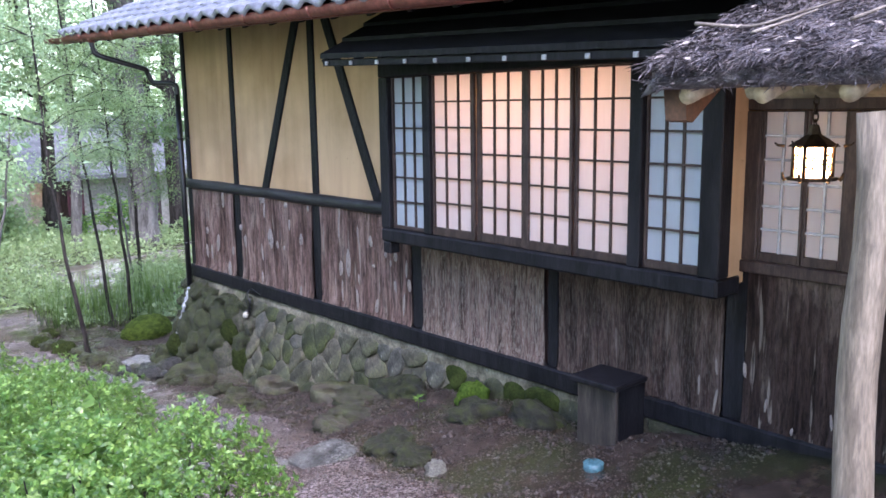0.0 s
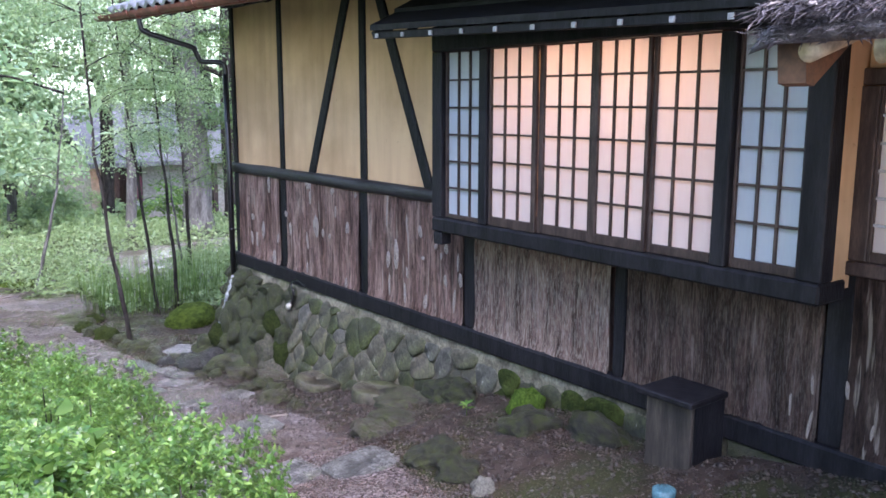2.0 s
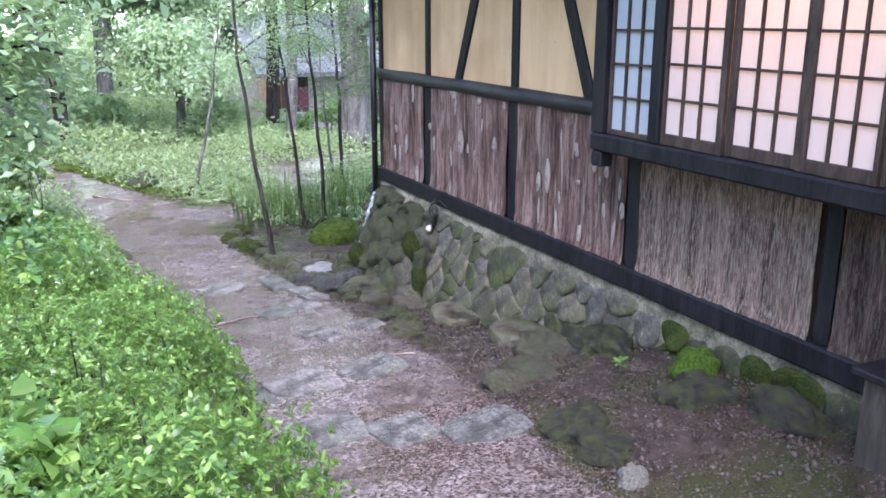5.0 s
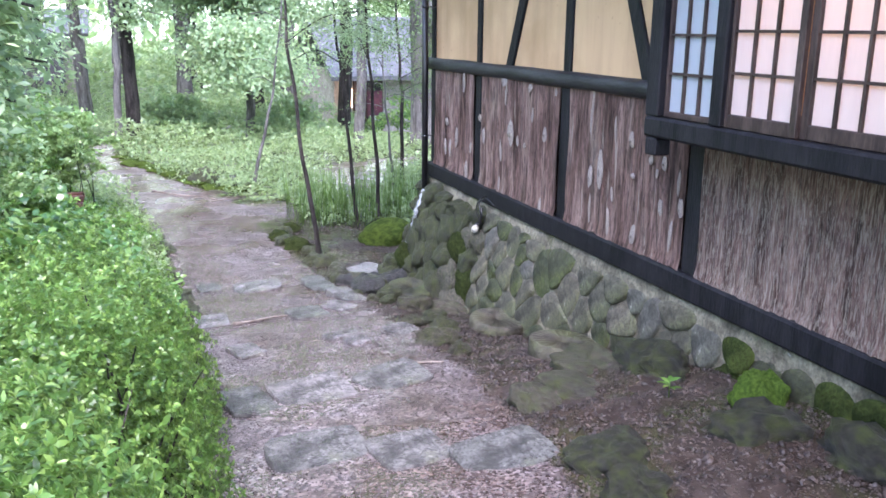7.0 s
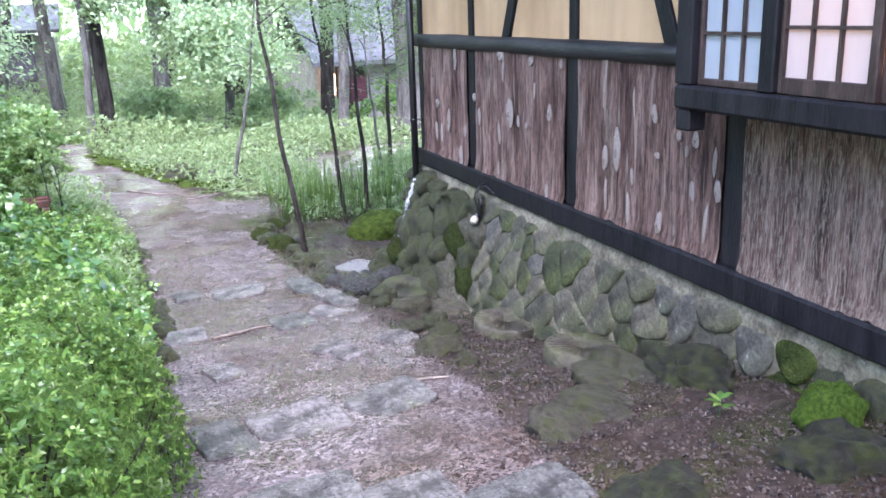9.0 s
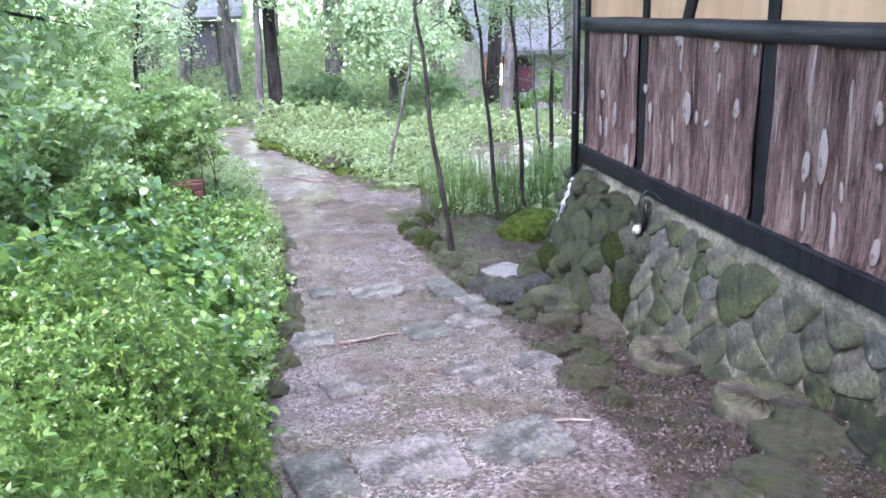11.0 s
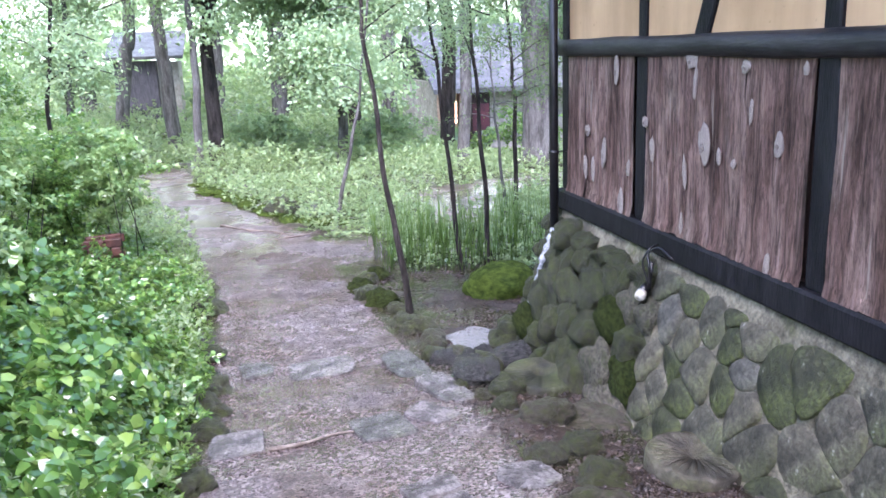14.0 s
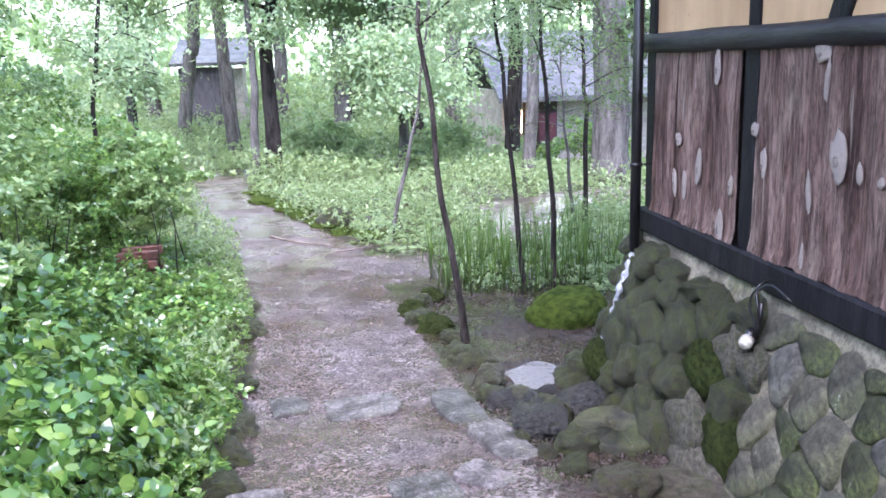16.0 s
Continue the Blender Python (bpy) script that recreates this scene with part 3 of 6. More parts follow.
def clip(poly, px, pz, nx, nz):
    """The part of a polygon on the inner side of a line."""
    out = []
    for i in range(len(poly)):
        a, c = poly[i], poly[(i + 1) % len(poly)]
        da, dc = (a[0] - px) * nx + (a[1] - pz) * nz, (c[0] - px) * nx + (c[1] - pz) * nz
        if da <= 0:
            out.append(a)
        if da * dc < 0:
            t = da / (da - dc)
            out.append((a[0] + (c[0] - a[0]) * t, a[1] + (c[1] - a[1]) * t))
    return out


MOSS_STONES = [rock_mesh("stone", MOSSY, k + 20, 3, 0.45, 1.0, 1.3) for k in range(10)]
ROUND_STONES = [rock_mesh("stone", STONE, k + 40, 3, 0.45, 1.0, 1.3) for k in range(10)]
GREEN_STONES = [rock_mesh("stone", DIM_MOSS, k + 70, 3, 0.35, 1.0, 1.3) for k in range(3)]
CORNER_STONES = [(8.8, -0.84, 0.165, 0.122), (8.92, -1.03, 0.165, 0.083), (8.52, -0.94, 0.165, 0.08), (8.32, -0.84, 0.119, 0.051), (8.41, -0.65, 0.141, 0.053), (8.38, -0.48, 0.165, 0.067), (8.14, -0.54, 0.147, 0.086), (8.23, -0.97, 0.136, 0.044), (8.06, -0.77, 0.138, 0.093), (7.87, -0.7, 0.116, 0.088), (7.96, -0.33, 0.107, 0.061), (8.16, -0.34, 0.113, 0.051), (7.93, -0.48, 0.114, 0.079), (8.43, -0.37, 0.14, 0.04)]
FACE_STONES = [(7.72, -0.53, 0.149, 0.115), (7.38, -0.5, 0.165, 0.088), (7.68, -0.34, 0.122, 0.069), (7.48, -0.34, 0.101, 0.059), (7.22, -0.34, 0.134, 0.086), (7.02, -0.42, 0.124, 0.042), (7.44, -0.72, 0.107, 0.093), (7.24, -0.71, 0.081, 0.099), (7.05, -0.65, 0.111, 0.108), (6.86, -0.47, 0.071, 0.073), (7.56, -0.86, 0.116, 0.079), (7.87, -0.91, 0.165, 0.062), (6.92, -0.33, 0.058, 0.047), (6.84, -0.64, 0.087, 0.06), (7.4, -0.94, 0.131, 0.051), (7.2, -0.57, 0.071, 0.033)]
rng = random.Random(11)
seeds = [(y, z, 0.85 * max(ry, rz)) for y, z, ry, rz in CORNER_STONES + FACE_STONES]
tries = 0
while tries < 2600:
    tries += 1
    y, z, r = rng.uniform(3.35, CORNER_Y + 0.1), rng.uniform(-1.45, -0.36), rng.uniform(0.065, 0.105) if tries > 500 or y > 7.7 else rng.uniform(0.11, 0.18)
    if z > ground_z(4.3, y) - 0.25 and all(math.hypot(y - q[0], (z - q[1]) * 1.15) > 0.82 * (r + q[2]) for q in seeds):
        seeds.append((y, z, r))
seeds = [(y, z) for y, z, r in seeds]
for sy, sz in seeds:
    poly = [(sy - 0.19, sz - 0.15), (sy + 0.19, sz - 0.15), (sy + 0.19, sz + 0.15), (sy - 0.19, sz + 0.15)]
    poly = clip(poly, sy, -0.30 - 0.06 * rng.random(), 0, 1)
    poly = clip(poly, CORNER_Y + 0.06, sz, 1, 0)
    for oy, oz in seeds:
        if (oy, oz) != (sy, sz) and abs(oy - sy) < 0.6 and abs(oz - sz) < 0.6:
            g = math.hypot(oy - sy, oz - sz)
            nx, nz = (oy - sy) / g, (oz - sz) / g
            poly = clip(poly, sy + nx * (g / 2 - 0.005), sz + nz * (g / 2 - 0.005), nx, nz)
            if len(poly) < 3:
                break
    if len(poly) < 3:
        continue
    for _ in range(2):
        poly = [q for a, c in zip(poly, poly[1:] + poly[:1]) for q in ((a[0] * 0.75 + c[0] * 0.25, a[1] * 0.75 + c[1] * 0.25), (a[0] * 0.25 + c[0] * 0.75, a[1] * 0.25 + c[1] * 0.75))]
    cy, cz = sum(p[0] for p in poly) / len(poly), sum(p[1] for p in poly) / len(poly)
    poly = [(cy + (a - cy) * 1.10, cz + (b - cz) * 1.10) for a, b in poly]
    round_up = float(smooth(7.3, 8.0, cy))
    deep = rng.uniform(0.010, 0.030) + 0.05 * round_up
    tilt = (rng.uniform(-0.15, 0.15), rng.uniform(-0.18, 0.18))
    vs, fs, n = [], [], len(poly)
    fx = foot_x(cy, cz)
    for q, out in ((1.0, -0.03), (0.97, deep * 0.42), (0.82, deep * 0.82), (0.45, deep)):
        for k, (py, pz) in enumerate(poly):
            dy, dz = (py - cy) * q, (pz - cz) * q
            o = out + (dy * tilt[0] + dz * tilt[1]) * (out > 0) + 0.008 * noise.noise((py * 14, pz * 14, q * 3)) * (out > 0)
            vs.append((foot_x(cy, cz + dz) - fx - o, dy, dz))
    vs.append((-deep - 0.002, 0, 0))
    for r in range(3):
        for k in range(n):
            fs.append((r * n + k, r * n + (k + 1) % n, (r + 1) * n + (k + 1) % n, (r + 1) * n + k))
    for k in range(n):
        fs.append((3 * n + k, 3 * n + (k + 1) % n, 4 * n))
    if round_up > 0.25:
        ey, ez = max(abs(p[0] - cy) for p in poly), max(abs(p[1] - cz) for p in poly)
        ez = min(ez, 0.95 * ey)
        m = Matrix.Translation((fx + 0.03 - 0.03 * round_up, cy, cz)) @ Matrix.Rotation(rng.uniform(-0.4, 0.4), 4, "X") @ Matrix.Diagonal((0.070 + 0.025 * rng.random(), ey * rng.uniform(0.92, 1.12), ez * rng.uniform(0.95, 1.15), 1))
        put("stone", rng.choice(GREEN_STONES if rng.random() < 0.12 else MOSS_STONES if rng.random() < 0.45 + 0.5 * round_up else ROUND_STONES), found, m)
        continue
    mossy = rng.random() < 0.06 + 0.22 * float(smooth(5.9, 7.2, cy)) + 0.9 * round_up + (0.7 if cy < 4.9 else 0) + (0.3 if cz < ground_z(4.3, cy) + 0.10 else 0)
    put("stone", mesh_of("stone", vs, fs, rng.choice((MOSSY, DIM_MOSS)) if mossy and cy < 5.2 else MOSSY if mossy else rng.choice((STONE, STONE, FOOT_STONE)), True), found, Matrix.Translation((fx, cy, cz)))

# ---- bay window with paper screens ----
BX, B0, B1 = 4.275, 2.554, 5.235
bay = thing("window_1", "projecting bay window with black frame and lit paper screens", "window", kind="structure")
part("sill", box_bm((BX - 0.02, B0, 0.550), (WALL_X - 0.05, B1, 0.645), 0.012), BLACK_WOOD, bay, "heavy blackened sill beam")
part("bracket", box_bm((BX - 0.015, B1 - 0.10, 0.465), (BX + 0.075, B1 - 0.015, 0.548), 0.008), BLACK_WOOD, bay)
part("head", box_bm((BX - 0.02, B0, 1.705), (WALL_X, B1, 1.86), 0.01), BLACK_WOOD, bay)
for a, b in ((5.137, 5.235), (4.692, 4.766), (3.016, 3.095), (2.554, 2.667)):
    part("post", box_bm((BX - 0.015, a, 0.647), (BX + 0.09, b, 1.703), 0.006), BLACK_WOOD, bay)
part("side_wall", box_bm((BX + 0.092, B1 - 0.05, 0.647), (WALL_X - 0.002, B1 - 0.01, 1.703), 0), BLACK_WOOD, bay)
part("side_wall", box_bm((BX + 0.092, B0 + 0.01, 0.60), (WALL_X - 0.002, B0 + 0.05, 1.703), 0), PLASTER, bay, "ochre plaster cheek")
# unseen boards added behind the end screens to block the room lamp
for a, b in ((4.70, 5.12), (2.68, 3.03)):
    part("shutter", box_bm((BX + 0.075, a, 0.647), (BX + 0.085, b, 1.703), 0), BLACK_WOOD, bay, "unseen board added to keep lamplight off the end paper")
# unseen baffles added so that the lamp reaches only the middle screens
for y in (4.705, 3.045):
    part("lamp_baffle", box_bm((BX + 0.095, y - 0.01, 0.66), (WALL_X + 0.9, y + 0.01, 1.70), 0), PLASTER, bay)


def screen(y0, y1, z0, z1, x, cols, rows, stile, parent, name="screen", rail=0.045, bars=None, paper=None):
    """A sliding paper screen: frame, lattice and the paper behind it."""
    lo_stile, hi_stile = stile
    fr = box_bm((x, y0, z0), (x + 0.025, y0 + lo_stile, z1), 0.003)
    box_bm((x, y1 - hi_stile, z0), (x + 0.025, y1, z1), 0.003, fr)
    box_bm((x + 0.001, y0 + lo_stile, z0), (x + 0.025, y1 - hi_stile, z0 + rail), 0.003, fr)
    box_bm((x + 0.001, y0 + lo_stile, z1 - 0.006), (x + 0.025, y1 - hi_stile, z1), 0.003, fr)
    s = part(name, fr, BROWN_WOOD, parent)
    a, b, c, d = y0 + lo_stile, y1 - hi_stile, z0 + rail, z1 - 0.006
    lat = bmesh.new()
    for k in range(1, cols):
        y = a + (b - a) * k / cols
        box_bm((x + 0.004, y - 0.006, c), (x + 0.018, y + 0.006, d), 0, lat)
    for k in range(1, rows):
        z = c + (d - c) * k / rows
        box_bm((x + 0.006, a, z - 0.006), (x + 0.019, b, z + 0.006), 0, lat)
    part("lattice", lat, bars or BROWN_WOOD, s)
    for i in range(cols):
        for j in range(rows):
            p0, p1 = a + (b - a) * i / cols, a + (b - a) * (i + 1) / cols
            q0, q1 = c + (d - c) * j / rows, c + (d - c) * (j + 1) / rows
            put("pane", mesh_of("pane", [(x + 0.0205, p0, q0), (x + 0.0205, p1, q0), (x + 0.0205, p1, q1), (x + 0.0205, p0, q1)], [(0, 1, 2, 3)], paper or PAPER), s)


screen(4.768, 5.135, 0.647, 1.703, BX + 0.02, 3, 6, (0.020, 0.016), bay, rail=0.026, paper=SKYLIT_PAPER)
for k, (a, b, stiles) in enumerate(((4.285, 4.690, (0.034, 0.016)), (3.862, 4.285, (0.037, 0.035)), (3.4925, 3.862, (0.020, 0.037)), (3.097, 3.4925, (0.026, 0.020)))):
    screen(a, b, 0.647, 1.703, BX + (0.028 if k % 2 else 0.006), 3, 6, stiles, bay, rail=0.055 if k < 3 else 0.045)
screen(2.669, 3.014, 0.647, 1.703, BX + 0.02, 3, 6, (0.020, 0.014), bay, paper=SKYLIT_PAPER)
# strips added behind the meeting stiles to stop lamplight leaking through
for y in (4.285, 3.862, 3.4925):
    part("light_gap_strip", box_bm((BX + 0.054, y - 0.022, 0.647), (BX + 0.066, y + 0.022, 1.703), 0.002), BROWN_WOOD, bay)
# the room behind the paper, with its lamp
room = thing("room_wall", "plain plastered room behind the paper screens", "wall", kind="structure")
part("panel", box_bm((7.0, 2.2, 0.0), (7.1, 5.4, 2.2), 0), PLASTER, room)
part("panel", box_bm((WALL_X + 0.17, 2.1, 0.0), (7.0, 2.2, 2.2), 0), PLASTER, room)
part("panel", box_bm((WALL_X + 0.17, 5.4, 0.0), (7.0, 5.5, 2.2), 0), PLASTER, room)
part("panel", box_bm((WALL_X + 0.17, 2.2, 0.0), (7.0, 5.4, 0.1), 0), PLASTER, room)
part("panel", box_bm((WALL_X + 0.17, 2.2, 2.1), (7.0, 5.4, 2.2), 0), PLASTER, room)
lamp = new("room_lamp", bpy.data.lights.new("room_lamp", "AREA"))
lamp.data.shape, lamp.data.size, lamp.data.size_y = "RECTANGLE", 1.45, 0.10
lamp.data.energy, lamp.data.color = 3.0, (1.0, 0.60, 0.34)
lamp.matrix_world = pose(4.80, 3.88, 1.70, 0, 35, 0) @ Matrix.Rotation(math.pi / 2, 4, "Z")

# ---- canopy over the bay ----
canopy = thing("bay_canopy", "low black board canopy over the bay window", "canopy", Matrix.Translation((0, 3.9, 1.76)) @ Matrix.Rotation(0.03, 4, "X") @ Matrix.Translation((0, -3.9, -1.76)), kind="structure")
CX, CZ = 3.97, 1.79
deck = bmesh.new()
for k in range(3):
    x0, x1 = CX + (WALL_X - CX) * k / 3 - 0.02, CX + (WALL_X - CX) * (k + 1) / 3
    z0, z1 = CZ + 0.34 * k / 3, CZ + 0.34 * (k + 1) / 3
    vs = [deck.verts.new(c) for c in ((x0, 2.2, z0), (x0, 5.48, z0), (x1, 5.48, z1), (x1, 2.2, z1), (x0, 2.2, z0 + 0.035), (x0, 5.48, z0 + 0.035), (x1, 5.48, z1 + 0.02), (x1, 2.2, z1 + 0.02))]
    for f in ((3, 2, 1, 0), (4, 5, 6, 7), (0, 1, 5, 4), (1, 2, 6, 5), (2, 3, 7, 6), (3, 0, 4, 7)):
        deck.faces.new([vs[i] for i in f])
part("canopy_board", deck, BLACK_WOOD, canopy, "overlapping blackened boards")
part("fascia", box_bm((CX + 0.0, 2.2, CZ - 0.05), (CX + 0.03, 5.48, CZ - 0.004), 0.004), BLACK_WOOD, canopy)
part("end_board", beam_bm((CX, 5.46, CZ - 0.03), (WALL_X, 5.46, CZ + 0.31), 0.05, 0.05), BLACK_WOOD, canopy)
RAFTER_TIP = simple("white_painted_rafter_tip", (0.30, 0.30, 0.31), (0.44, 0.44, 0.45), 9, 0.7)
for k in range(12):
    y = 5.42 - k * 0.286
    part("rafter", beam_bm((CX + 0.005, y, CZ - 0.028), (WALL_X, y, CZ + 0.28), 0.03, 0.03), BLACK_WOOD, canopy)
    part("rafter_tip", box_bm((CX - 0.014, y - 0.014, CZ - 0.045), (CX - 0.002, y + 0.014, CZ - 0.018), 0.002), RAFTER_TIP, canopy, "white-painted rafter tip")

# ---- main roof, gutter and downpipe ----
roof = thing("roof", "grey tiled main roof with dark boarded eaves", "roof", Matrix.Translation((0, 6.1, 2.13)) @ Matrix.Rotation(0.03, 4, "X") @ Matrix.Translation((0, -6.1, -2.13)), kind="structure")
EX, EZ, ROOF_END = 3.80, 2.13, 10.35
pitch = math.atan2(0.42, 1)
def roof_z(x):
    return EZ + 0.42 * (x - EX)
part("soffit", box_bm((0, -3.5, -0.03), (4.6, ROOF_END, 0.0), 0, None, Matrix.Translation((EX + 0.02, 0, EZ + 0.06)) @ Matrix.Rotation(-pitch, 4, "Y")), BLACK_WOOD, roof, "dark eaves boarding")
part("fascia", box_bm((EX + 0.0, -3.5, EZ - 0.02), (EX + 0.03, ROOF_END, EZ + 0.07), 0.004), COPPER, roof, "red-brown fascia board")
for k in range(34):
    y = -3.2 + k * 0.4
    part("rafter", box_bm((0, y - 0.025, -0.095), (0.95, y + 0.025, -0.032), 0.004, None, Matrix.Translation((EX + 0.04, 0, EZ + 0.06)) @ Matrix.Rotation(-pitch, 4, "Y")), BLACK_WOOD, roof)
vs, fs = [], []
for i in range(15):
    for j, u in enumerate(np.linspace(0, 0.31, 3)):
        y = 0.25 * i / 14
        w = 0.022 * math.cos(2 * math.pi * i / 14)
        vs.append((u, y, w + 0.02 - 0.05 * (u - 0.155)))
for i in range(14):
    for j in range(2):
        a = i * 3 + j
        fs.append((a, a + 1, a + 4, a + 3))
n0 = len(vs)
for i in range(15):
    vs.append((vs[i * 3][0], vs[i * 3][1], vs[i * 3][2] - 0.04))
for i in range(14):
    fs.append((i * 3, i * 3 + 3, n0 + i + 1, n0 + i))
TILE_MESH = mesh_of("roof_tile", vs, fs, TILE, True)
for i in range(26):
    for j in range(5):
        u = j * 0.27 - 0.03
        put("roof_tile", TILE_MESH, roof, Matrix.Translation((EX, 3.85 + i * 0.25, EZ + 0.09)) @ Matrix.Rotation(-pitch, 4, "Y") @ Matrix.Translation((u, 0, 0.0)))
part("roof_deck", box_bm((1.2, -3.5, 0.02), (4.6, ROOF_END, 0.06), 0, None, Matrix.Translation((EX + 0.02, 0, EZ + 0.06)) @ Matrix.Rotation(-pitch, 4, "Y")), TILE, roof)
part("roof_deck", box_bm((0.0, -3.5, 0.0), (1.2, 3.85, 0.05), 0, None, Matrix.Translation((EX + 0.02, 0, EZ + 0.06)) @ Matrix.Rotation(-pitch, 4, "Y")), TILE, roof)

gutter = thing("gutter", "red-brown half-round eaves gutter with wire brackets", "gutter", roof.matrix_basis.copy())
vs, fs = [], []
for i, y in enumerate((2.0, 10.6)):
    for k in range(9):
        a = math.pi * k / 8
        vs += [(EX - 0.07 + 0.05 * math.cos(a), y, EZ + 0.03 - 0.05 * math.sin(a)), (EX - 0.07 + 0.044 * math.cos(a), y, EZ + 0.03 - 0.044 * math.sin(a))]
for k in range(8):
    for o in (0, 1):
        a = 2 * k + o
        fs.append((a, a + 2, a + 20, a + 18) if o == 0 else (a, a + 18, a + 20, a + 2))
put("trough", mesh_of("trough", vs, fs, COPPER, True), gutter)
for k in range(10):
    y = 10.3 - 0.85 * k
    ring = [(EX - 0.07 + 0.056 * math.cos(a), y, EZ + 0.03 + 0.056 * math.sin(a)) for a in np.linspace(0.2, -math.pi - 0.2, 10)]
    put("bracket", tube_mesh("bracket", ring, [0.004] * 10, COPPER, 5), gutter)
pipe = thing("downpipe", "black painted downpipe with swan-neck bends at the house corner", "downpipe")
neck = spline([(EX - 0.07, 9.25, 2.20), (EX - 0.06, 9.25, 2.12), (EX + 0.0, 9.23, 2.05), (4.18, 9.12, 1.93), (4.22, 9.12, 1.90), (4.26, 9.11, 1.81), (4.29, 9.08, 1.785), (4.38, 8.92, 1.775), (4.42, 8.88, 1.745), (4.424, 8.87, 1.65)], 44)
put("swan_neck", tube_mesh("swan_neck", neck, [0.026] * len(neck), METAL_BLACK, 12), pipe)
put("pipe", tube_mesh("pipe", [(4.424, 8.87, 1.66), (4.424, 8.87, 0.6), (4.424, 8.87, -0.36)], [0.028] * 3, METAL_BLACK, 14), pipe)
put("outlet", tube_mesh("outlet", [(EX - 0.07, 9.25, 2.25), (EX - 0.07, 9.25, 2.18)], [0.04, 0.03], COPPER, 12), pipe, None, "red-brown gutter outlet")
for z in (1.2, 0.1):
    put("clip", tube_mesh("clip", [(4.424, 8.87, z), (4.424, 8.87, z + 0.02)], [0.032] * 2, METAL_BLACK, 12), pipe)
    put("clip_arm", tube_mesh("clip_arm", [(4.44, 8.87, z + 0.01), (4.53, 8.88, z + 0.01)], [0.005] * 2, METAL_BLACK, 6), pipe)

# ---- porch: window, thatched roof, log post ----
pw = thing("window_2", "brown-framed porch window with white paper screens", "window", kind="structure")
part("sill", box_bm((WALL_X - 0.05, 1.0, 0.66), (WALL_X + 0.028, 2.57, 0.72), 0.006), BROWN_WOOD, pw)
part("head", box_bm((WALL_X - 0.03, 1.0, 1.46), (WALL_X + 0.028, 2.57, 1.53), 0.006), BROWN_WOOD, pw)
for a, b in ((2.49, 2.57), (2.02, 2.08), (1.0, 1.06)):
    part("jamb", box_bm((WALL_X - 0.035, a, 0.722), (WALL_X + 0.028, b, 1.458), 0.005), BROWN_WOOD, pw)
# bars in front of the paper, greyed like a lattice's faint shadow through it
PALE_BARS = simple("lattice_shadow_grey", (0.34, 0.34, 0.36), (0.46, 0.46, 0.48), 6, 0.7)
screen(2.27, 2.49, 0.722, 1.458, WALL_X - 0.028, 2, 6, (0.014, 0.014), pw, bars=PALE_BARS)
screen(2.08, 2.27, 0.722, 1.458, WALL_X - 0.022, 2, 6, (0.014, 0.014), pw, bars=PALE_BARS)
screen(1.06, 2.02, 0.722, 1.458, WALL_X - 0.02, 4, 6, (0.03, 0.03), pw, bars=PALE_BARS)

porch = thing("porch_roof", "small bark-thatched porch roof on log rafters", "roof", kind="structure")
T0, T1 = 2.20, -1.2
PX, PZ = 3.10, 1.60


